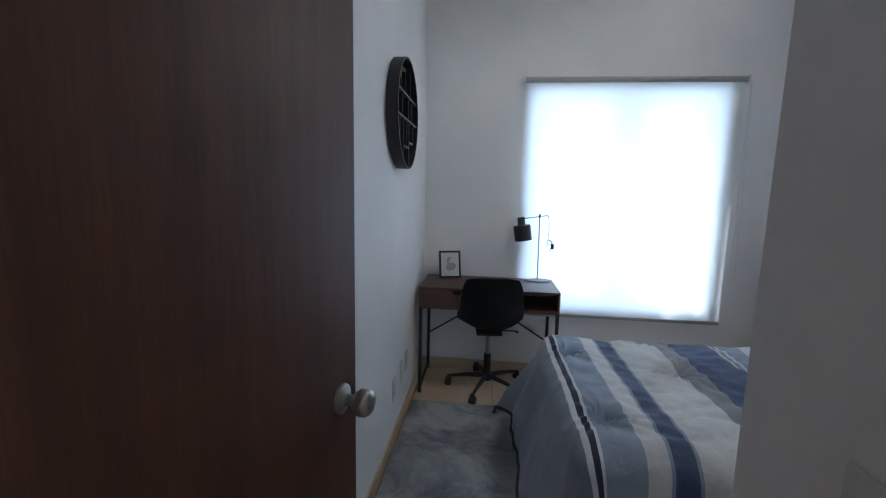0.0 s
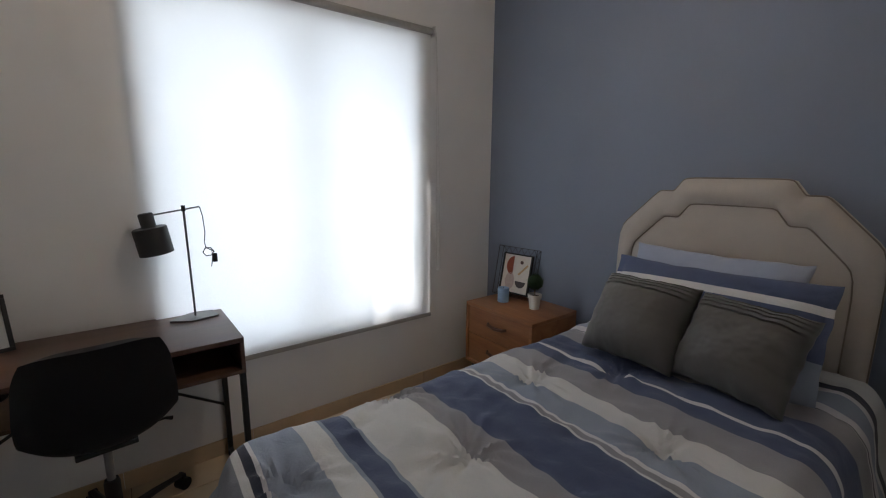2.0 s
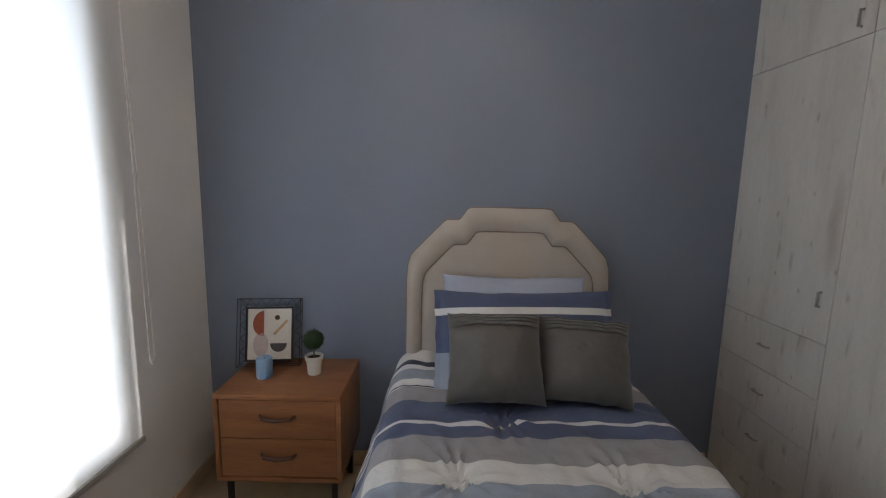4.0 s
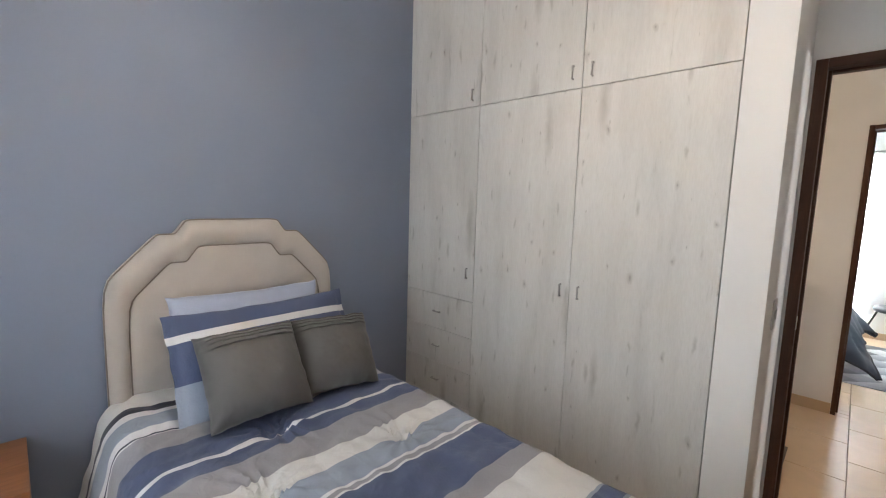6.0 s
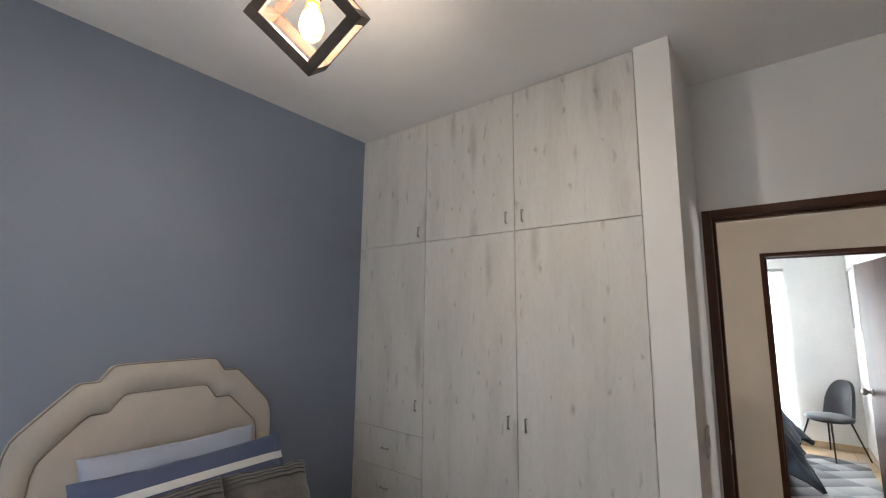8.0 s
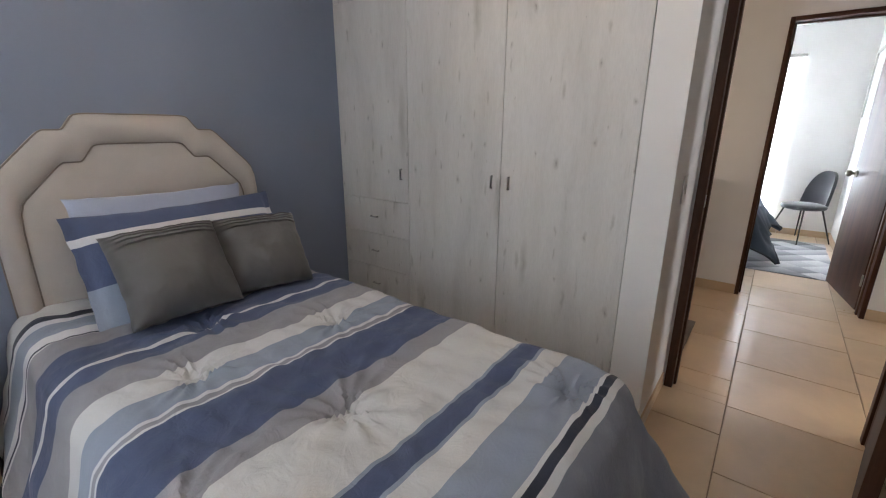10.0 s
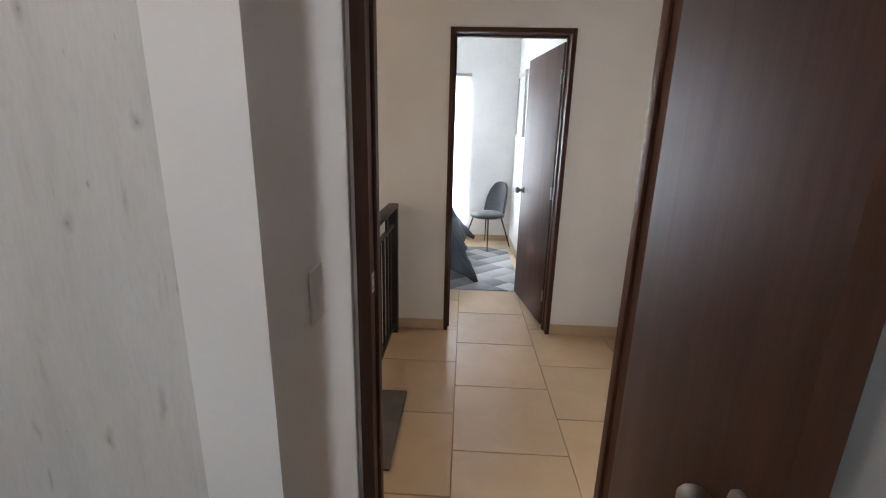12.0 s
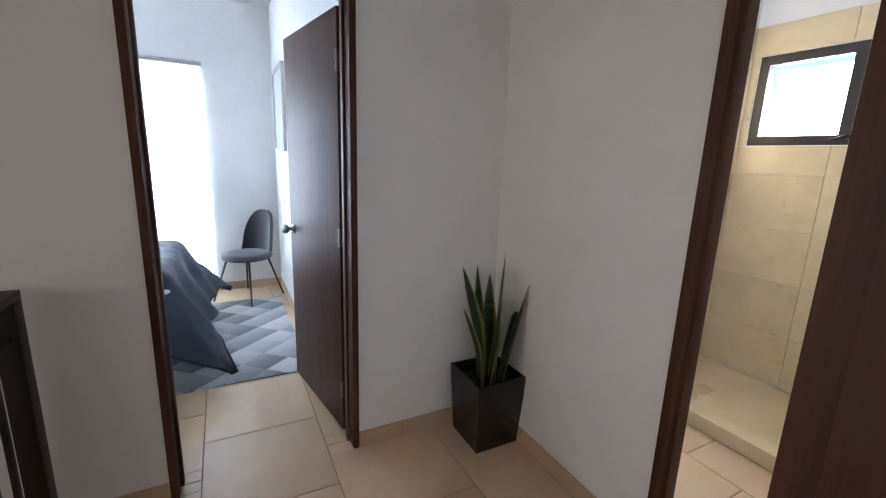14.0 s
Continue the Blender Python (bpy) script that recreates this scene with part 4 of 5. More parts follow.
bmesh.ops.create_icosphere(bm, subdivisions=3, radius=0.045, matrix=Matrix.Translation((0, 0, 0.166)))
for k in range(900):
    a, zz = rnd.uniform(0, 2 * math.pi), rnd.uniform(-1, 1)
    q = math.sqrt(1 - zz * zz)
    nrm = Vector((q * math.cos(a), q * math.sin(a), zz))
    c = Vector((0, 0, 0.166)) + nrm * rnd.uniform(0.043, 0.052)
    t1 = nrm.orthogonal().normalized()
    t1 = (Matrix.Rotation(rnd.uniform(0, 6.28), 3, nrm) @ t1 + nrm * rnd.uniform(-0.2, 0.7)).normalized()
    t2 = nrm.cross(t1).normalized()
    s = rnd.uniform(0.0035, 0.006)
    vs = [bm.verts.new(c + t1 * s), bm.verts.new(c + t2 * s * 0.5), bm.verts.new(c - t1 * s * 0.6), bm.verts.new(c - t2 * s * 0.5)]
    bm.faces.new(vs)
part("foliage", bm, M_TOPIARY, pot, "clipped dark green leaf ball")

# ---- bedroom: desk ----
M_DESKWOOD = timber("dark_brown_desk_board", (0.055, 0.026, 0.016), (0.12, 0.060, 0.036), 0.38, "x", 10.0, 0.08, 0.0, 0.07)
DX0, DX1, DY0, DY1, DZ = 0.728, 1.678, 3.99, 4.445, 0.768
desk = thing("desk", pose(0, 0, 0), "dark brown writing desk with one drawer and black metal legs", "desk")
part("tabletop", box(DX0, DX1, DY0, DY1, DZ - 0.02, DZ, 0.002), M_DESKWOOD, desk)
part("shelf_board", box(DX0, DX1, DY0 + 0.002, DY1, DZ - 0.15, DZ - 0.135, 0.0015), M_DESKWOOD, desk)
part("side_panel", box(DX0, DX0 + 0.015, DY0 + 0.002, DY1, DZ - 0.135, DZ - 0.02, 0.0015), M_DESKWOOD, desk)
part("side_panel", box(DX1 - 0.015, DX1, DY0 + 0.002, DY1, DZ - 0.135, DZ - 0.02, 0.0015), M_DESKWOOD, desk)
part("divider", box(1.215, 1.230, DY0 + 0.01, DY1 - 0.015, DZ - 0.135, DZ - 0.02, 0.0015), M_DESKWOOD, desk)
part("back_panel", box(DX0 + 0.015, DX1 - 0.015, DY1 - 0.012, DY1 - 0.002, DZ - 0.135, DZ - 0.02), M_DESKWOOD, desk)
fx0, fx1, fz0, fz1, cxp = DX0 + 0.017, 1.213, DZ - 0.133, DZ - 0.022, 0.985
line = [(fx0, fz0), (fx1, fz0), (fx1, fz1)] + [(cxp + 0.032 * math.cos(radians(a)), fz1 - 0.022 * math.sin(radians(a))) for a in range(0, 181, 20)] + [(fx0, fz1)]
part("drawer", prism(bmesh.new(), line, 0.016, pose(0, DY0 + 0.018, 0, 90, 0, 0)), M_DESKWOOD, desk, "drawer front with a half-round finger cut")
for lx in (DX0 + 0.012, DX1 - 0.012):
    for ly in (DY0 + 0.014, DY1 - 0.014):
        part("leg", box(lx - 0.011, lx + 0.011, ly - 0.011, ly + 0.011, 0, DZ - 0.15, 0.0015), M_BLACKMETAL, desk, "square black metal leg")
    part("side_rail", box(lx - 0.009, lx + 0.009, DY0 + 0.025, DY1 - 0.025, 0.03, 0.048, 0.0015), M_BLACKMETAL, desk)
    part("side_rail", box(lx - 0.009, lx + 0.009, DY0 + 0.025, DY1 - 0.025, DZ - 0.17, DZ - 0.152, 0.0015), M_BLACKMETAL, desk)
for a, c in (((DX0 + 0.02, 0.30), (1.245, DZ - 0.155)), ((DX1 - 0.02, 0.28), (1.125, DZ - 0.155))):
    part("cross_brace", bar(bmesh.new(), (a[0], DY1 - 0.012, a[1]), (c[0], DY1 - 0.012, c[1]), 0.004, 0.012), M_BLACKMETAL, desk)

# desk lamp
M_LAMPBLACK = plain("matte_black_lamp", (0.016, 0.016, 0.018), 0.5, 0.0, 0.1, 80, 0.04)
M_GUNMETAL = plain("gunmetal_rod", (0.16, 0.155, 0.15), 0.35, 0.9, 0.1, 80, 0.03)
lamp = thing("desk_lamp", pose(1.565, 4.37, DZ), "black desk lamp with a cylinder shade on a thin gunmetal stand", "desk lamp")
part("base", prism(bmesh.new(), [(-0.10, -0.025), (-0.02, -0.07), (0.085, -0.045), (0.075, 0.045), (0.0, 0.06), (-0.055, 0.03)], 0.007, Matrix()), M_GUNMETAL, lamp, "faceted metal foot plate")
part("pole", tube(bmesh.new(), [(0, 0, 0.006), (-0.006, 0, 0.492)], 0.0045, 12), M_GUNMETAL, lamp)
part("collar", tube(bmesh.new(), [(-0.006, 0, 0.474), (-0.006, 0, 0.499)], 0.008, 12), M_LAMPBLACK, lamp)
part("arm", tube(bmesh.new(), [(0.055, -0.005, 0.492), (-0.122, 0.008, 0.462)], 0.0035, 10), M_GUNMETAL, lamp)
sm = pose(-0.125, 0.01, 0.362, 0, -9, 0)
part("shade", lathe(bmesh.new(), [(0.060, -0.062), (0.063, -0.062), (0.063, 0.045), (0.060, 0.050), (0.030, 0.052), (0.027, 0.056), (0.027, 0.105), (0.024, 0.110), (0.0, 0.110)], 32, sm), M_LAMPBLACK, lamp, "black cylinder shade with a socket cap")
part("bulb", lathe(bmesh.new(), [(0.0, -0.035), (0.015, -0.030), (0.024, -0.012), (0.022, 0.008), (0.013, 0.03), (0.013, 0.05)], 16, sm), M_PLASTIC_W, lamp)
cord = [(0.055, -0.005, 0.490), (0.063, -0.006, 0.45), (0.066, -0.008, 0.38), (0.060, -0.01, 0.335), (0.064, -0.012, 0.31)]
for k in range(14):
    a = k * 1.05
    cord.append((0.072 + 0.022 * math.cos(a), -0.014 + 0.006 * math.sin(a * 1.7), 0.292 + 0.020 * math.sin(a)))
cord += [(0.085, -0.02, 0.27), (0.082, -0.02, 0.245), (0.078, -0.02, 0.225)]
part("cord", tube(bmesh.new(), cord, 0.0022, 6), M_BLACKPLASTIC, lamp, "bundled black flex")
part("plug", box(0.084, 0.104, -0.03, -0.016, 0.245, 0.285, 0.004), M_BLACKPLASTIC, lamp)

# framed drawing on the desk
M_MAT = plain("white_mount_board", (0.70, 0.69, 0.67), 0.7, 0.0, 0.03, 60, 0.03)
M_PENCIL = plain("grey_wash_ink", (0.42, 0.40, 0.39), 0.8, 0.0, 0.2, 40, 0.0)
fr = thing("photo_frame", pose(0.912, 4.325, DZ + 0.002, 0, 0, 18) @ pose(0, 0, 0, 76, 0, 0), "small black frame with a pale grey drawing on the desk", "picture frame")
pw, ph = 0.165, 0.205
for nm, bx in (("frame_rail", (-pw / 2, pw / 2, 0, 0.014)), ("frame_rail", (-pw / 2, pw / 2, ph - 0.014, ph)),
               ("frame_stile", (-pw / 2, -pw / 2 + 0.014, 0.014, ph - 0.014)), ("frame_stile", (pw / 2 - 0.014, pw / 2, 0.014, ph - 0.014))):
    part(nm, box(*bx, -0.006, 0.012, 0.0015), M_BLACKPLASTIC, fr)
mount = part("mount", box(-pw / 2 + 0.014, pw / 2 - 0.014, 0.014, ph - 0.014, -0.002, 0.006), M_MAT, fr, "white mount with a grey drawing")
part("drawing", prism(bmesh.new(), disc_outline(0.006, 0.085, 0.040, 0.030, 0, 360, 24, 20), 0.0006, Matrix.Translation((0, 0, 0.0061))), M_PENCIL, mount)
part("drawing", prism(bmesh.new(), disc_outline(-0.004, 0.128, 0.022, 0.032, 60, 250, 18, 0), 0.0006, Matrix.Translation((0, 0, 0.0061))), M_PENCIL, mount)
part("strut", prism(bmesh.new(), [(-0.02, 0.0), (0.02, 0.0), (0.012, 0.14), (-0.012, 0.14)], 0.004, pose(0, 0.02, -0.045, -16, 0, 0)), M_BLACKPLASTIC, fr)

# office chair
M_CHAIRCLOTH = cloth("charcoal_chair_cloth", (0.008, 0.0085, 0.011), 0.9, 800, 0.1, 0.25, 0.12)
M_CHROME = plain("grey_gas_lift", (0.35, 0.35, 0.36), 0.3, 0.9, 0.05, 60, 0.02)
M_CHAIRCLOTH.node_tree.nodes["Principled BSDF"].inputs["Specular IOR Level"].default_value = 0.2
chair = thing("office_chair", pose(1.212, 4.15, 0, 0, 0, 5), "charcoal upholstered swivel chair with a black five-star base", "office chair")


def shell(u, v):
    """Seat (v = 0 front) rolling up into the backrest (v = 1 top)."""
    half = 0.225 - 0.03 * max(0, v - 0.5) * 2
    x = (2 * u - 1) * half * (1 - 0.10 * max(0, (v - 0.85) / 0.15) ** 2 - 0.12 * max(0, (0.12 - v) / 0.12) ** 2)
    x *= 1 - 0.16 * max(0.0, 1 - abs(v - 0.50) / 0.17) ** 1.6
    side = abs(2 * u - 1)
    if v < 0.48:
        y, z = 0.22 - v / 0.48 * 0.40, 0.495 - 0.02 * math.sin(v / 0.48 * math.pi)
        z += 0.035 * side ** 3 + 0.05 * side ** 2.5 * (v / 0.48) ** 2
    else:
        q = (v - 0.48) / 0.52
        a = min(1, q / 0.35) * math.pi / 2
        y = -0.18 - 0.06 * math.sin(a) - 0.03 * max(0, q - 0.35)
        z = 0.495 + 0.07 * (1 - math.cos(a)) + 0.30 * max(0, (q - 0.25) / 0.75)
        y += 0.055 * side ** 2.2 * min(1.0, q / 0.35)
        z += (0.035 * side ** 3 + 0.05 * side ** 2.5) * (1 - q) - 0.02 * side ** 4 * q
    return (x, y, z)


part("seat_shell", surface(bmesh.new(), shell, 24, 40, 0.035), M_CHAIRCLOTH, chair, "rounded upholstered seat and back", 60)
part("seat_plate", box(-0.09, 0.09, -0.10, 0.10, 0.425, 0.445, 0.006), M_BLACKPLASTIC, chair)
part("lever", tube(bmesh.new(), [(0.08, 0.0, 0.435), (0.19, 0.01, 0.430), (0.215, 0.012, 0.420)], [0.005, 0.005, 0.009], 8), M_BLACKPLASTIC, chair, "height lever")
part("gas_lift", tube(bmesh.new(), [(0, 0, 0.23), (0, 0, 0.43)], 0.014, 16), M_CHROME, chair, "grey gas lift")
part("column", lathe(bmesh.new(), [(0.026, 0.09), (0.026, 0.25), (0.022, 0.262), (0.0, 0.262)], 20), M_BLACKPLASTIC, chair)
part("hub", lathe(bmesh.new(), [(0.030, 0.062), (0.040, 0.07), (0.040, 0.105), (0.032, 0.115), (0.0, 0.115)], 20), M_BLACKPLASTIC, chair)
for k in range(5):
    a = radians(-114 + 72 * k)
    d = Vector((math.cos(a), math.sin(a), 0))
    part("base_leg", tube(bmesh.new(), [d * 0.03 + Vector((0, 0, 0.095)), d * 0.15 + Vector((0, 0, 0.088)), d * 0.275 + Vector((0, 0, 0.07))], [0.019, 0.015, 0.011], 8), M_BLACKPLASTIC, chair)
    c = d * 0.282
    side = Vector((-d.y, d.x, 0))
    w = part("caster", tube(bmesh.new(), [c + Vector((0, 0, 0.028)) - side * 0.021, c + Vector((0, 0, 0.028)) + side * 0.021], 0.027, 18), M_BLACKPLASTIC, chair)
    part("fork", box(-0.008, 0.008, -0.016, 0.016, 0.045, 0.075, 0.004, 2, Matrix.Translation(c) @ Matrix.Rotation(a, 4, "Z")), M_BLACKPLASTIC, w)

# round wall shelf: a drum divided by a lattice of slats
decor = thing("wall_shelf", pose(XW + 0.003, 3.44, 1.812, 0, 90, 0), "round black metal drum shelf with lattice dividers on the wall", "wall decor")
R = 0.277
bm = bmesh.new()
lathe(bm, [(R, 0.0), (R, 0.058), (R - 0.010, 0.058), (R - 0.010, 0.0), (R, 0.0)], 72)
part("rim", bm, M_BLACKMETAL, decor, "deep black drum rim")
M_BACKBOARD = plain("black_backboard", (0.012, 0.013, 0.013), 0.7, 0.0, 0.2, 40, 0.05)
part("back_panel", lathe(bmesh.new(), [(R - 0.010, 0.0), (R - 0.010, 0.004), (0.0, 0.004)], 72), M_BACKBOARD, decor, "black back board")
for dz in (0.093, -0.027):
    ext = math.sqrt((R - 0.011) ** 2 - dz ** 2)
    part("slat", box(-dz - 0.005, -dz + 0.005, -ext, ext, 0.012, 0.052, 0.001, 1), M_BLACKMETAL, decor, "level slat across the drum")
for y0, y1, dz in ((-0.17, -0.06, 0.200), (-0.10, 0.04, -0.165), (0.04, 0.16, -0.135)):
    part("slat", box(-dz - 0.005, -dz + 0.005, y0, y1, 0.012, 0.050, 0.001, 1), M_BLACKMETAL, decor)
for dy, z0, z1 in ((-0.17, 0.093, 0.200), (-0.06, 0.093, 0.255), (0.075, 0.093, 0.250), (-0.13, -0.027, 0.093), (0.02, -0.027, 0.093), (0.12, -0.027, 0.093),
                   (-0.19, -0.180, -0.027), (-0.10, -0.240, -0.027), (-0.02, -0.165, -0.027), (0.04, -0.258, -0.027), (0.16, -0.135, -0.027)):
    part("divider", box(-z1, -z0, dy - 0.0045, dy + 0.0045, 0.012, 0.050, 0.001, 1), M_BLACKMETAL, decor)


# wall plates
def wall_plate(name, label, m, w, h, rockers, category):
    ob = thing(name, m, label, category)
    part("plate", box(-w / 2, w / 2, -0.008, 0, -h / 2, h / 2, 0.004, 3), M_PLASTIC_W, ob)
    for z, rw, rh in rockers:
        part("rocker", box(-rw / 2, rw / 2, -0.013, -0.008, z - rh / 2, z + rh / 2, 0.0025), M_PLASTIC_W, ob)
    return ob


wall_plate("light_switch", "white plastic light switch on the return wall", pose(XP, 1.592, 1.105, 0, 0, -90), 0.075, 0.12, [(0.0, 0.022, 0.04)], "light switch")
for oy, oz in ((3.38, 0.325), (3.585, 0.34), (3.735, 0.345)):
    wall_plate("wall_outlet", "white plastic outlet plate low on the wall", pose(XW, oy, oz, 0, 0, 90), 0.075, 0.12, [(0.0, 0.045, 0.07)], "outlet")



# grey rug
def distressed():
    m, n, l, b = node_mat("distressed_grey_pile", 0.95)
    v = coords(n, l, jitter=False)
    a = tex_noise(n, l, v, 3.4, 8, 0.68, 0.6)
    r = ramp(n, [(0.36, (0.115, 0.115, 0.12)), (0.47, (0.23, 0.23, 0.235)), (0.60, (0.42, 0.415, 0.41))])
    l.new(a.outputs[0], r.inputs[0])
    f = tex_noise(n, l, v, 330, 2)
    fr = ramp(n, [(0.3, (0.75, 0.75, 0.75)), (0.7, (1.15, 1.15, 1.15))])
    l.new(f.outputs[0], fr.inputs[0])
    l.new(mix_col(n, l, 0.8, r.outputs[0], fr.outputs[0], "MULTIPLY"), b.inputs["Base Color"])
    bump(n, l, b, f.outputs[0], 0.7, 0.004)
    b.inputs["Sheen Weight"].default_value = 0.3
    return m


def rug(name, label, x0, x1, y0, y1, mat, thick=0.011):
    bm = bmesh.new()
    surface(bm, lambda u, v: (x0 + u * (x1 - x0) + 0.006 * noise.noise(Vector((v * 6, u * 2, 4))) * (abs(u - 0.5) > 0.49),
                              y0 + v * (y1 - y0) + 0.006 * noise.noise(Vector((u * 6, v * 2, 9))) * (abs(v - 0.5) > 0.49),
                              thick + 0.0022 * noise.noise(Vector((u * 14, v * 14, 2)))), 48, 48)
    bmesh.ops.recalc_face_normals(bm, faces=bm.faces[:])
    ext = bmesh.ops.extrude_edge_only(bm, edges=[e for e in bm.edges if e.is_boundary])
    for g in ext["geom"]:
        if isinstance(g, bmesh.types.BMVert):
            g.co.z = 0.0005
    return solid(name, bm, mat, label, "rug")


rug("rug", "distressed grey low-pile rug beside and under the bed", 0.715, 2.35, 2.12, 3.87, distressed())

# ceiling lamp: a cube cage hung on its corner
M_BRONZE = plain("dark_bronze_cage", (0.062, 0.040, 0.028), 0.5, 0.1, 0.15, 60, 0.06)


def bulb_glass():
    m, n, l, b = node_mat("amber_bulb_glass", 0.05)
    b.inputs["Base Color"].default_value = (1.0, 0.50, 0.10, 1)
    b.inputs["Transmission Weight"].default_value = 0.9
    b.inputs["Emission Color"].default_value = (1.0, 0.42, 0.05, 1)
    b.inputs["Emission Strength"].default_value = 0.35
    return m


def glow(name, col, k):
    m, n, l, b = node_mat(name, 0.5)
    b.inputs["Base Color"].default_value = (*col, 1)
    b.inputs["Emission Color"].default_value = (*col, 1)
    b.inputs["Emission Strength"].default_value = k
    return m


PX, PY, PZ = 2.19, 3.14, 2.405
pend = thing("ceiling_lamp", pose(PX, PY, PZ), "dark bronze cube cage lamp with a glowing amber bulb", "ceiling lamp")
LOW = math.asin(1 / math.sqrt(3))
cage = Matrix([[math.cos(LOW) * math.cos(radians(a)) for a in (131, 251, 11)], [math.cos(LOW) * math.sin(radians(a)) for a in (131, 251, 11)], [-math.sin(LOW)] * 3]).to_4x4()
e, s = 0.088, 0.0135
for axis in range(3):
    for a in (-1, 1):
        for c in (-1, 1):
            lo, hi = [0, 0, 0], [0, 0, 0]
            o = [k for k in range(3) if k != axis]
            lo[axis], hi[axis] = -e - s, e + s
            lo[o[0]] = a * e - s
            hi[o[0]] = a * e + s
            lo[o[1]] = c * e - s
            hi[o[1]] = c * e + s
            shr = 0.0004 * axis
            part("cage_bar", box(lo[0] + shr, hi[0] - shr, lo[1] + shr, hi[1] - shr, lo[2] + shr, hi[2] - shr, 0.001, 1, cage), M_BRONZE, pend)
part("stem", tube(bmesh.new(), [(0, 0, 0.10), (0, 0, ZC - PZ - 0.02)], 0.009, 12), M_BRONZE, pend)
part("canopy", lathe(bmesh.new(), [(0.058, ZC - PZ), (0.058, ZC - PZ - 0.018), (0.05, ZC - PZ - 0.024), (0.0, ZC - PZ - 0.024)], 32), M_BRONZE, pend)
part("socket", lathe(bmesh.new(), [(0.019, 0.045), (0.021, 0.05), (0.021, 0.10), (0.014, 0.108), (0.0, 0.108)], 20), M_BRONZE, pend)
bulb = part("bulb", lathe(bmesh.new(), [(0.0, -0.075), (0.012, -0.072), (0.024, -0.060), (0.031, -0.042), (0.031, -0.025), (0.025, 0.0), (0.018, 0.025), (0.016, 0.046)], 24), bulb_glass(), pend, "glowing amber filament bulb")
bulb.visible_shadow = False
bm = bmesh.new()
for k in range(5):
    a = 2 * math.pi * k / 5
    tube(bm, [(0.005 * math.cos(a), 0.005 * math.sin(a), 0.03), (0.013 * math.cos(a), 0.013 * math.sin(a), -0.045)], 0.0028, 6)
part("filament", bm, glow("hot_filament", (1.0, 0.62, 0.24), 6.0), bulb)

# ---- hall ----
M_RAIL = plain("black_brown_painted_steel", (0.016, 0.012, 0.010), 0.42, 0.1, 0.2, 50, 0.06)
rail = thing("stair_railing", pose(0, 0, 0), "dark painted steel stair railing with square balusters", "railing")
RX, RY0, RY1, RH = 1.735, -0.495, 0.385, 0.952
for ry in (RY0, RY1):
    p = part("post", box(RX - 0.032, RX + 0.032, ry - 0.032, ry + 0.032, 0, RH - 0.005, 0.003), M_RAIL, rail)
part("handrail", box(RX - 0.034, RX + 0.034, RY0 - 0.03, RY1 + 0.034, RH - 0.005, RH + 0.022, 0.004), M_RAIL, rail)
part("mid_rail", box(RX - 0.012, RX + 0.012, RY0 + 0.032, RY1 - 0.032, 0.815, 0.835, 0.002), M_RAIL, rail)
part("bottom_rail", box(RX - 0.015, RX + 0.015, RY0 + 0.032, RY1 - 0.032, 0.06, 0.085, 0.002), M_RAIL, rail)
for k in range(6):
    yy = RY0 + 0.032 + (RY1 - RY0 - 0.064) * (k + 1) / 7
    part("baluster", box(RX - 0.0085, RX + 0.0085, yy - 0.0085, yy + 0.0085, 0.085, 0.815, 0.0015), M_RAIL, rail)
    if k in (1, 4):
        part("spacer", box(RX - 0.0085, RX + 0.0085, yy - 0.0085, yy + 0.0085, 0.835, RH - 0.005, 0.0015), M_RAIL, rail)
# the flight going down along +x
SL = -0.62
part("handrail", bar(bmesh.new(), (RX + 0.032, RY1, RH - 0.012), (RX + 1.9, RY1, RH - 0.012 + 1.87 * SL), 0.05, 0.05), M_RAIL, rail)
part("mid_rail", bar(bmesh.new(), (RX + 0.032, RY1, RH - 0.125), (RX + 1.9, RY1, RH - 0.125 + 1.87 * SL), 0.012, 0.012), M_RAIL, rail)
for k in range(7):
    xx = RX + 0.15 + 0.255 * k
    zt = RH - 0.012 + (xx - RX - 0.032) * SL
    part("baluster", box(xx - 0.0085, xx + 0.0085, RY1 - 0.0085, RY1 + 0.0085, zt - 0.95, zt - 0.02, 0.0015), M_RAIL, rail)

stairs = thing("stairs", pose(HX1, 0.42, 0), "beige tiled stairs going down beside the hall", "stairs", "", "structure")
for k in range(7):
    part("step", box(0.03 + 0.28 * k, 0.31 + 0.28 * k + 0.02, -0.04, YH - 0.43, -0.178 * (k + 1) - 0.16, -0.178 * (k + 1), 0.006), M_TILE, stairs)
slab("floor_stairwell", (HX1 - 0.2, 4.3, Y2, YS, -1.66, -1.6), M_TILE, "tiled landing at the foot of the stairs", "floor")
wall("wall_under_hall", [(HX1 - 0.02, HX1 + 0.028, HY0 + 0.004, YH - 0.006, -1.6, -0.152)], M_WALL, "white wall under the hall's edge")

M_COIR = cloth("grey_coir_mat", (0.16, 0.14, 0.125), 0.98, 260, 0.15, 0.8, 0.0)
solid("doormat", box(1.530, 1.720, 0.292, 0.89, 0.0005, 0.013, 0.003), M_COIR, "grey coir mat at the head of the stairs", "doormat")

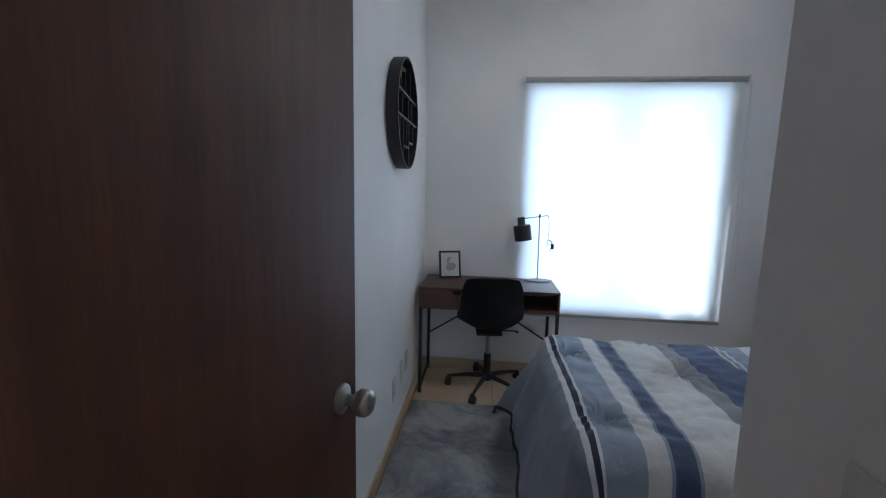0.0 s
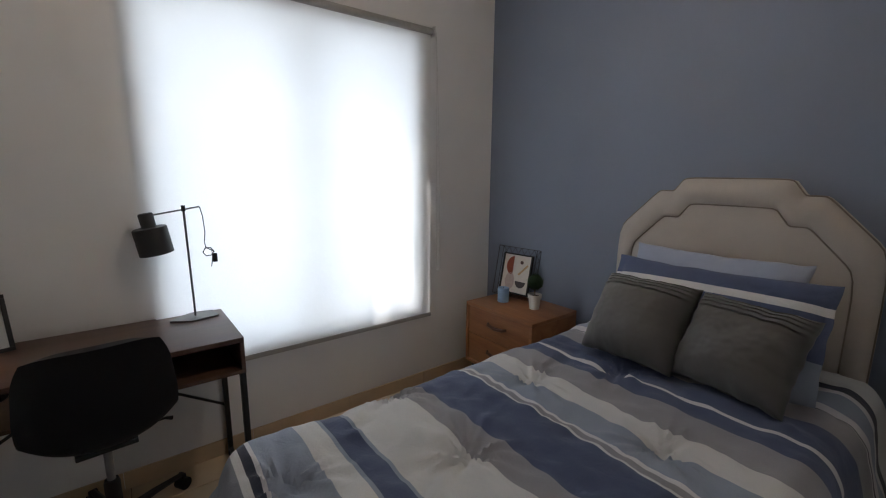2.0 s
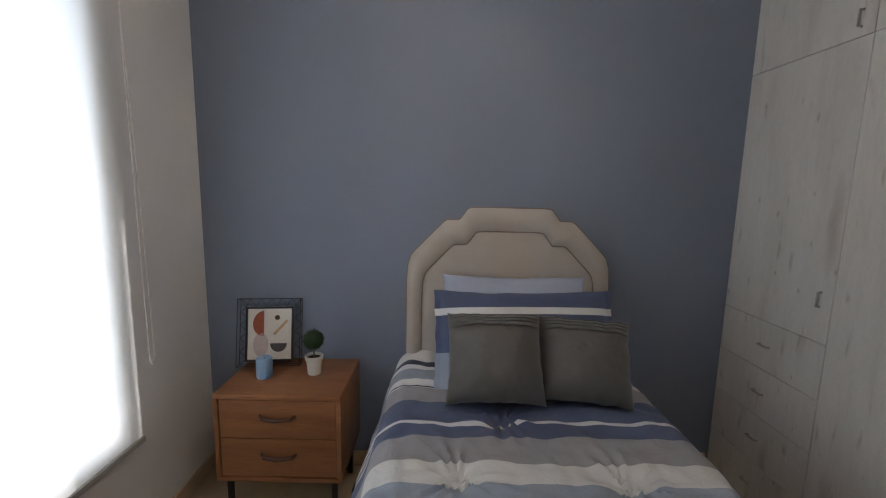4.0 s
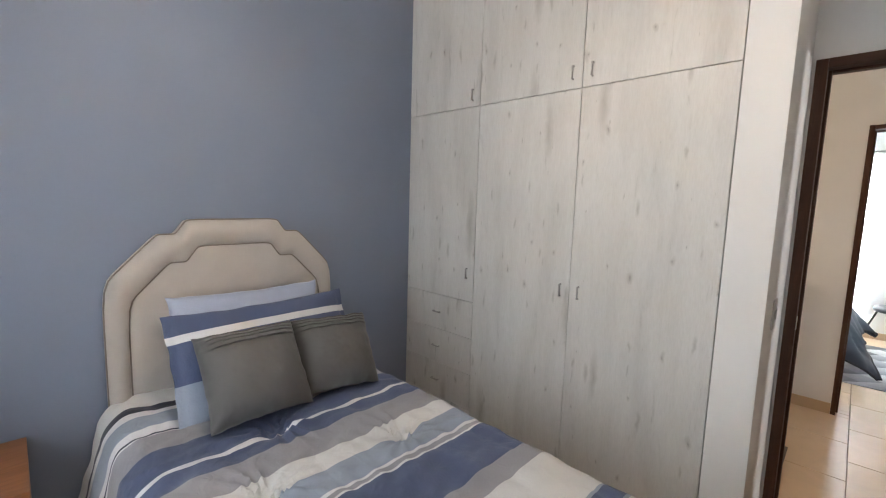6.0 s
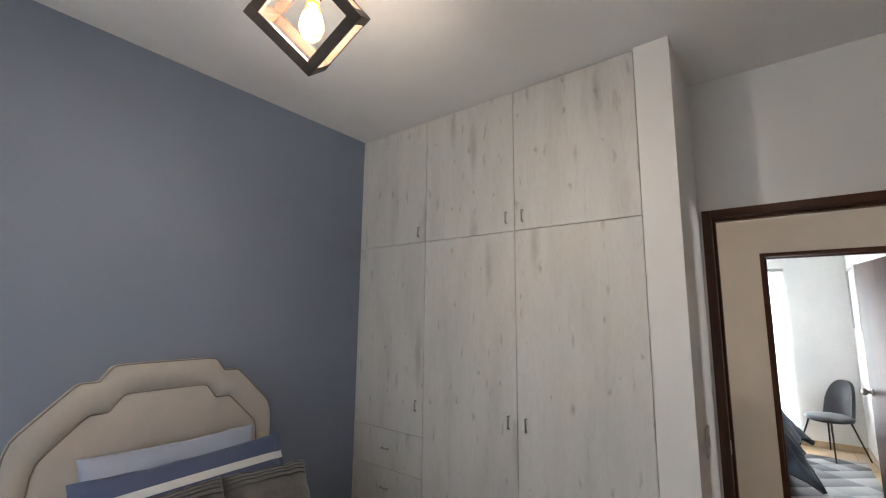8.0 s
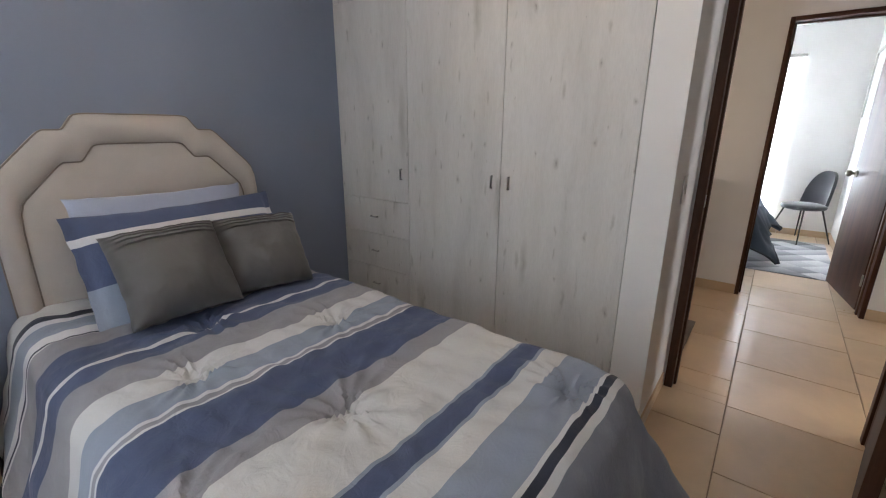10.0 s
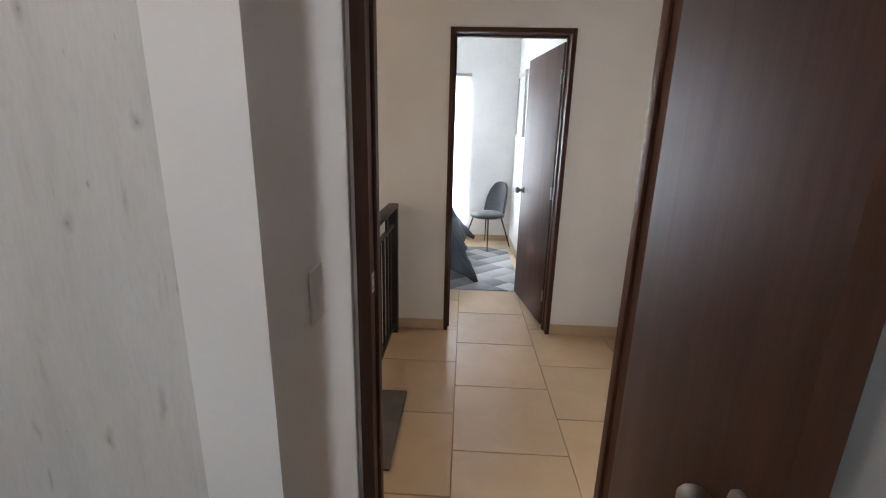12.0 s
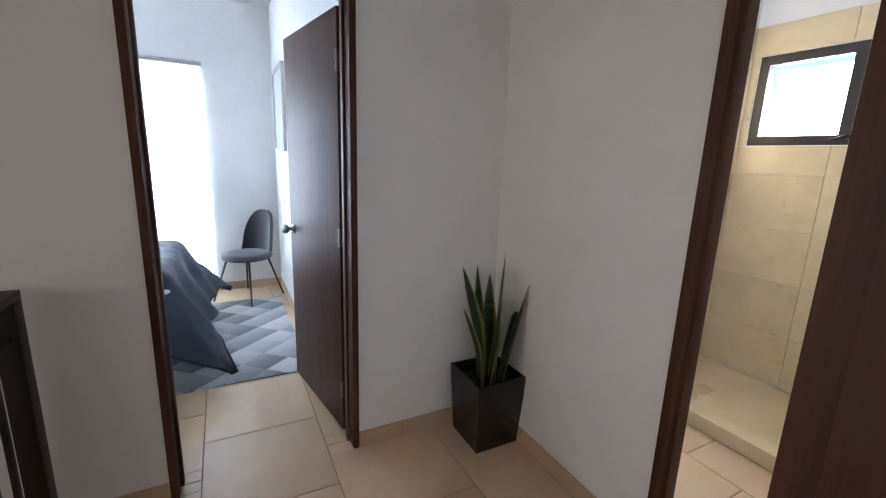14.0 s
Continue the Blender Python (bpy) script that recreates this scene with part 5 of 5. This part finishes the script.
M_PLANTER = plain("gloss_black_planter", (0.010, 0.010, 0.012), 0.22, 0.0, 0.1, 30, 0.03)
planter = thing("snake_plant", pose(-0.078, -0.382, 0), "snake plant in a tapered glossy black planter", "potted plant")
bm = bmesh.new()
for (h0, z0), (h1, z1) in (((0.122, 0.0), (0.143, 0.375)), ((0.143, 0.375), (0.132, 0.375)), ((0.132, 0.375), (0.129, 0.31))):
    a = [bm.verts.new((sx * h0, sy * h0, z0)) for sx, sy in ((-1, -1), (1, -1), (1, 1), (-1, 1))]
    c = [bm.verts.new((sx * h1, sy * h1, z1)) for sx, sy in ((-1, -1), (1, -1), (1, 1), (-1, 1))]
    for k in range(4):
        bm.faces.new((a[k], a[(k + 1) % 4], c[(k + 1) % 4], c[k]))
    if z0 == 0.0:
        bm.faces.new(a[::-1])
bmesh.ops.remove_doubles(bm, verts=bm.verts[:], dist=0.0005)
part("planter", bm, M_PLANTER, planter, "tapered square black planter", 30)
part("soil", box(-0.126, 0.126, -0.126, 0.126, 0.27, 0.315), M_SOIL, planter)


def snake_leaf_mat():
    m, n, l, b = node_mat("snake_plant_leaf", 0.4)
    uv = n.new("ShaderNodeUVMap")
    sep = n.new("ShaderNodeSeparateXYZ")
    l.new(uv.outputs[0], sep.inputs[0])
    v = coords(n, l, (1, 1, 2.2))
    a = tex_noise(n, l, v, 26.0, 4, 0.6, 1.0)
    g = ramp(n, [(0.35, (0.018, 0.050, 0.020)), (0.62, (0.065, 0.12, 0.055))])
    l.new(a.outputs[0], g.inputs[0])
    ed = ramp(n, [(0.0, (1, 1, 1)), (0.13, (1, 1, 1)), (0.17, (0, 0, 0)), (0.83, (0, 0, 0)), (0.87, (1, 1, 1))])
    l.new(sep.outputs[0], ed.inputs[0])
    l.new(mix_col(n, l, ed.outputs[0], g.outputs[0], (0.34, 0.34, 0.13)), b.inputs["Base Color"])
    return m


M_SNAKE = snake_leaf_mat()
for k, (dx, dy, ln, ld, la, wd, tw) in enumerate(((0.0, 0.03, 0.60, 0.06, 200, 0.030, 20), (0.05, 0.02, 0.53, 0.12, 330, 0.034, 70), (0.03, -0.04, 0.52, 0.04, 300, 0.020, 110),
                                                  (-0.06, 0.0, 0.50, 0.16, 175, 0.036, 40), (-0.05, 0.05, 0.55, 0.14, 150, 0.022, 0), (0.07, 0.05, 0.38, 0.17, 20, 0.024, 60),
                                                  (0.02, 0.06, 0.36, 0.05, 80, 0.040, 30), (-0.02, -0.05, 0.46, 0.08, 240, 0.028, 95))):
    bm = bmesh.new()
    uvl = bm.loops.layers.uv.new("leaf")
    rows = []
    for i in range(15):
        t = i / 14
        w = 1.22 * wd * (0.55 + 0.75 * math.sin(min(1, t * 1.25) * math.pi * 0.55)) * (1 - max(0, t - 0.55) / 0.45) ** 0.8 if t < 1 else 0.0005
        c = Vector((dx + ld * t ** 1.6 * math.cos(radians(la)), dy + ld * t ** 1.6 * math.sin(radians(la)), 0.29 + (ln + 0.11) * t))
        ta = radians(tw + 50 * t)
        sd = Vector((math.cos(ta), math.sin(ta), 0))
        nr = Vector((-sd.y, sd.x, 0))
        rows.append([(bm.verts.new(c + sd * w * q + nr * w * 0.35 * q * q), (q + 1) / 2) for q in (-1, -0.72, -0.3, 0.3, 0.72, 1)])
    for i in range(14):
        for j in range(5):
            q = (rows[i][j], rows[i][j + 1], rows[i + 1][j + 1], rows[i + 1][j])
            f = bm.faces.new([a[0] for a in q])
            for loop, a in zip(f.loops, q):
                loop[uvl].uv = (a[1], 0)
    bmesh.ops.solidify(bm, geom=bm.faces[:], thickness=0.003)
    part("leaf", bm, M_SNAKE, planter)

# ---- second bedroom ----
M_SLATECLOTH = cloth("slate_blue_bedspread", (0.024, 0.033, 0.050), 0.85, 600, 0.12, 0.3, 0.1)
bed2 = thing("bed_room_two", pose(2.35, -2.28, 0), "double bed under a slate blue bedspread", "bed")
part("base", box(-0.9, 1.15, -0.60, 0.60, 0.10, 0.32, 0.02), M_BEDBASE, bed2)
part("mattress", box(-0.95, 1.15, -0.62, 0.62, 0.32, 0.60, 0.05, 4), M_MATTRESS, bed2)
for sx in (-0.8, 1.0):
    for sy in (-0.5, 0.5):
        part("leg", tube(bmesh.new(), [(sx, sy, 0), (sx, sy, 0.10)], 0.025, 12), M_BLACKPLASTIC, bed2)
drape("bedspread", "slate blue bedspread hanging in flared folds over the bed", 2.12, 1.20, 0.46, 0.46, 0.70, M_SLATECLOTH,
      pose(3.51, -2.28, 0, 0, 0, 180), [], 0.02, 0.42, 2.2, "bedding", 90, 90, 0.03, 0.03, 0.3)


def lozenges():
    """Woven rug of lozenges, each in its own grey and shaded along its length."""
    m, n, l, b = node_mat("grey_lozenge_weave", 0.9)
    v = coords(n, l, jitter=False)
    sep = n.new("ShaderNodeSeparateXYZ")
    l.new(v.outputs[0], sep.inputs[0])

    def mth(op, a, c):
        q = n.new("ShaderNodeMath")
        q.operation = op
        for k, val in enumerate((a, c)):
            if isinstance(val, bpy.types.NodeSocket):
                l.new(val, q.inputs[k])
            elif val is not None:
                q.inputs[k].default_value = val
        return q.outputs[0]
    px, py = mth("MULTIPLY", sep.outputs[0], 1 / 0.30), mth("MULTIPLY", sep.outputs[1], 1 / 0.26)
    a, c = mth("ADD", px, py), mth("SUBTRACT", px, py)
    fa, fc = mth("FLOOR", a, None), mth("FLOOR", c, None)
    cmb = n.new("ShaderNodeCombineXYZ")
    l.new(fa, cmb.inputs[0])
    l.new(fc, cmb.inputs[1])
    wn2 = n.new("ShaderNodeTexWhiteNoise")
    l.new(cmb.outputs[0], wn2.inputs["Vector"])
    fr_ = mth("SUBTRACT", c, fc)
    val = mth("ADD", mth("MULTIPLY", wn2.outputs["Value"], 0.65), mth("MULTIPLY", fr_, 0.35))
    r = ramp(n, [(0.1, (0.13, 0.135, 0.15)), (0.35, (0.26, 0.265, 0.28)), (0.6, (0.42, 0.42, 0.43)), (0.9, (0.58, 0.575, 0.57))])
    l.new(val, r.inputs[0])
    f = tex_noise(n, l, v, 90, 4)
    frr = ramp(n, [(0.3, (0.8, 0.8, 0.8)), (0.7, (1.1, 1.1, 1.1))])
    l.new(f.outputs[0], frr.inputs[0])
    l.new(mix_col(n, l, 0.8, r.outputs[0], frr.outputs[0], "MULTIPLY"), b.inputs["Base Color"])
    bump(n, l, b, f.outputs[0], 0.4, 0.002)
    return m


rug("rug", "grey lozenge patterned rug beside the second bed", 0.64, 2.4, -3.12, -1.455, lozenges(), 0.008)

M_VELVET = cloth("slate_grey_velvet", (0.052, 0.053, 0.059), 0.8, 900, 0.1, 0.15, 0.25)
ch2 = thing("accent_chair", pose(0.915, -3.19, 0, 0, 0, 46), "slate grey velvet side chair with slim black legs", "chair")
bm = bmesh.new()
lathe(bm, [(0.0, 0.405), (0.19, 0.405), (0.225, 0.415), (0.235, 0.435), (0.225, 0.458), (0.18, 0.470), (0.0, 0.474)], 36, Matrix.Diagonal((1.0, 0.96, 1, 1)))
part("seat", bm, M_VELVET, ch2, "round padded velvet seat", 60)


def backrest(u, v):
    a = (2 * u - 1)
    h = 0.40 * (1 - abs(a) ** 2.6) ** 0.5 if abs(a) < 1 else 0.0
    ang = a * 0.95
    r = 0.225
    z = 0.46 + v * h
    return (-(r * math.cos(ang)) - 0.06 * v * (h / 0.4), r * 1.02 * math.sin(ang), z)


part("backrest", surface(bmesh.new(), backrest, 28, 14, 0.03), M_VELVET, ch2, "rounded velvet back", 70)
for sx, sy in ((1, 1), (1, -1), (-1, 1), (-1, -1)):
    part("leg", tube(bmesh.new(), [(sx * 0.13, sy * 0.13, 0.41), (sx * 0.230, sy * 0.224, 0.0)], [0.011, 0.007], 10), M_BLACKMETAL, ch2, "slim tapered black metal leg")

M_SILVER = plain("pale_silver_frame", (0.58, 0.57, 0.55), 0.4, 0.3, 0.06, 60, 0.05)
M_PALEART = plain("pale_grey_print", (0.58, 0.59, 0.60), 0.6, 0.0, 0.12, 5, 0.0)
pic = thing("wall_picture", pose(X2, -2.97, 1.815, 0, 0, 90), "pale print in a silver frame on the side wall", "picture")
for nm, bx in (("frame_rail", (-0.33, 0.33, -0.365, -0.335)), ("frame_rail", (-0.33, 0.33, 0.335, 0.365)),
               ("frame_stile", (-0.33, -0.30, -0.335, 0.335)), ("frame_stile", (0.30, 0.33, -0.335, 0.335))):
    part(nm, box(bx[0], bx[1], -0.03, -0.001, bx[2], bx[3], 0.003), M_SILVER, pic)
part("print", box(-0.30, 0.30, -0.014, -0.004, -0.335, 0.335), M_PALEART, pic)

# ---- bathroom ----
shower = thing("shower_tray", pose(0, 0, 0), "raised beige tiled shower tray with a kerb", "shower", "", "structure")
part("tray", box(BX + 0.012, -1.30, BY0 + 0.012, BY1, 0, 0.085), M_BATHTILE, shower)
part("kerb", box(-1.298, -1.20, BY0 + 0.012, BY1, 0, 0.088, 0.004), M_BATHTILE, shower)

# ---- skirting ----
def skirting(name, runs, label="beige ceramic skirting tiles"):
    bm = bmesh.new()
    for x0, y0, x1, y1, nx, ny in runs:
        ln = math.hypot(x1 - x0, y1 - y0)
        dx, dy = (x1 - x0) / ln, (y1 - y0) / ln
        t = 0.0
        while t < ln - 0.01:
            e2 = min(ln, t + 0.545)
            a, c = (x0 + dx * (t + 0.0012), y0 + dy * (t + 0.0012)), (x0 + dx * (e2 - 0.0012), y0 + dy * (e2 - 0.0012))
            xs = sorted((a[0], c[0], a[0] + nx * 0.009, c[0] + nx * 0.009))
            ys = sorted((a[1], c[1], a[1] + ny * 0.009, c[1] + ny * 0.009))
            add_box(bm, xs[0], xs[-1], ys[0], ys[-1], 0.001, 0.082)
            t = e2
    return solid(name, bm, M_TILE, label, "skirting", "", "structure")


skirting("baseboard_bedroom", [(XW, YN, XE, YN, 0, -1), (XW, YS + 0.02, XW, YN - 0.01, 1, 0), (XP, YS + 0.014, XP, 1.812, -1, 0), (XP, 1.812, XP + 0.143, 1.812, 0, 1)])
solid("baseboard_blue_wall", box(-0.009, -0.0002, 0.12, 2.755, 0.001, 0.082, 0.001), M_TILE, "beige ceramic skirting tiles", "skirting", "", "structure", EAST)
skirting("baseboard_hall", [(HX0, HY0, D2X0, HY0, 0, 1), (D2X1, HY0, HX1, HY0, 0, 1), (HX0, HY0 + 0.01, HX0, B0, 1, 0)])
skirting("baseboard_room_two", [(X2, Y2F, X2E, Y2F, 0, 1), (X2, Y2F + 0.01, X2, Y2 - 0.03, 1, 0)])

# ---- floor and wall tiles ----
def tile_mesh(w, d, cache={}):
    key = (round(w, 3), round(d, 3))
    if key not in cache:
        cache[key] = to_mesh("tile", box(0, w, 0, d, -0.008, 0, 0.0018, 1), M_TILE, 30)
    return cache[key]


TX, TY, GAP = 0.55, 0.545, 0.0022


def lay(floor_ob, x0, x1, y0, y1, z=0.0):
    k = math.floor((x0 - 0.705) / TX)
    while 0.705 + k * TX < x1:
        ax, cx = max(x0, 0.705 + k * TX + GAP), min(x1, 0.705 + (k + 1) * TX - GAP)
        off = 0.19 if k % 2 == 0 else -0.083
        j = math.floor((y0 - off) / TY)
        while off + j * TY < y1 and cx - ax > 0.012:
            ay, cy = max(y0, off + j * TY + GAP), min(y1, off + (j + 1) * TY - GAP)
            if cy - ay > 0.012:
                t = new("tile", tile_mesh(cx - ax, cy - ay))
                t.parent = floor_ob
                t.location = (ax, ay, z)
            j += 1
        k += 1


C0, C1 = 0.705, 0.705 + TX                  # the column of tiles that runs on through both doorways
J1, J2 = 0.19 + 2 * TY, 0.19 - 2 * TY       # its joints nearest the two thresholds
lay(floor_bedroom, XW, C0, YS, YN)
lay(floor_bedroom, C0, C1, J1, YN)
lay(floor_bedroom, C1, XE + 0.02, YS, YN)
lay(floor_hall, C1, D1X1, YH, YS)
lay(floor_hall, C0, C1, J2, J1)
lay(floor_hall, HX0, C0, HY0, YH)
lay(floor_hall, C1, HX1 + 0.03, HY0, YH)
lay(floor_hall, D2X0, C0, Y2, HY0)
lay(floor_hall, C1, D2X1, Y2, HY0)
lay(floor_two, X2, C0, Y2F, Y2)
lay(floor_two, C0, C1, Y2F, J2)
lay(floor_two, C1, X2E, Y2F, Y2)
lay(floor_bath, -1.20, HX0, BY0, BY1)

# bathroom wall tiles, 0.33 by 0.5, on the outer and the shower's side wall
bw, bs = bpy.data.objects["wall_bath_outer"], bpy.data.objects["wall_bath_south"]
cache_w = {}


def wall_tile(parent, m, w, h):
    key = (round(w, 3), round(h, 3))
    if key not in cache_w:
        cache_w[key] = to_mesh("wall_tile", box(0, w, -0.008, 0, 0, h, 0.0012, 1), M_BATHTILE, 30)
    t = new("wall_tile", cache_w[key])
    t.parent = parent
    t.matrix_world = m


def clad(parent, origin, rz, length, top, hole=None, tw=0.50, th=0.33):
    us = [0.0]
    while us[-1] < length - 0.01:
        us.append(min(length, us[-1] + tw))
    vs = [0.09]
    while vs[-1] < top - 0.01:
        vs.append(min(top, vs[-1] + th))
    for a, c in zip(us, us[1:]):
        for e0, e1 in zip(vs, vs[1:]):
            cells = [(a, c, e0, e1)]
            if hole and a < hole[1] and c > hole[0] and e0 < hole[3] and e1 > hole[2]:
                h0, h1 = max(e0, hole[2]), min(e1, hole[3])
                cells = [(a, c, e0, h0), (a, c, h1, e1), (a, max(a, hole[0]), h0, h1), (min(c, hole[1]), c, h0, h1)]
            for u0, u1, v0, v1 in cells:
                if u1 - u0 > 0.01 and v1 - v0 > 0.01:
                    wall_tile(parent, pose(*origin, 0, 0, rz) @ Matrix.Translation((u0 + 0.001, 0, v0 + 0.001)), u1 - u0 - 0.002, v1 - v0 - 0.002)


clad(bw, (BX + 0.0005, BY0, 0), 90, BY1 - BY0, 2.30, (BWY0 - BY0 - 0.004, BWY1 - BY0 + 0.004, BWZ0 - 0.004, BWZ1 + 0.004))
clad(bs, (HX0 - 0.12, BY0 + 0.0005, 0), 180, HX0 - 0.12 - BX, 2.30)
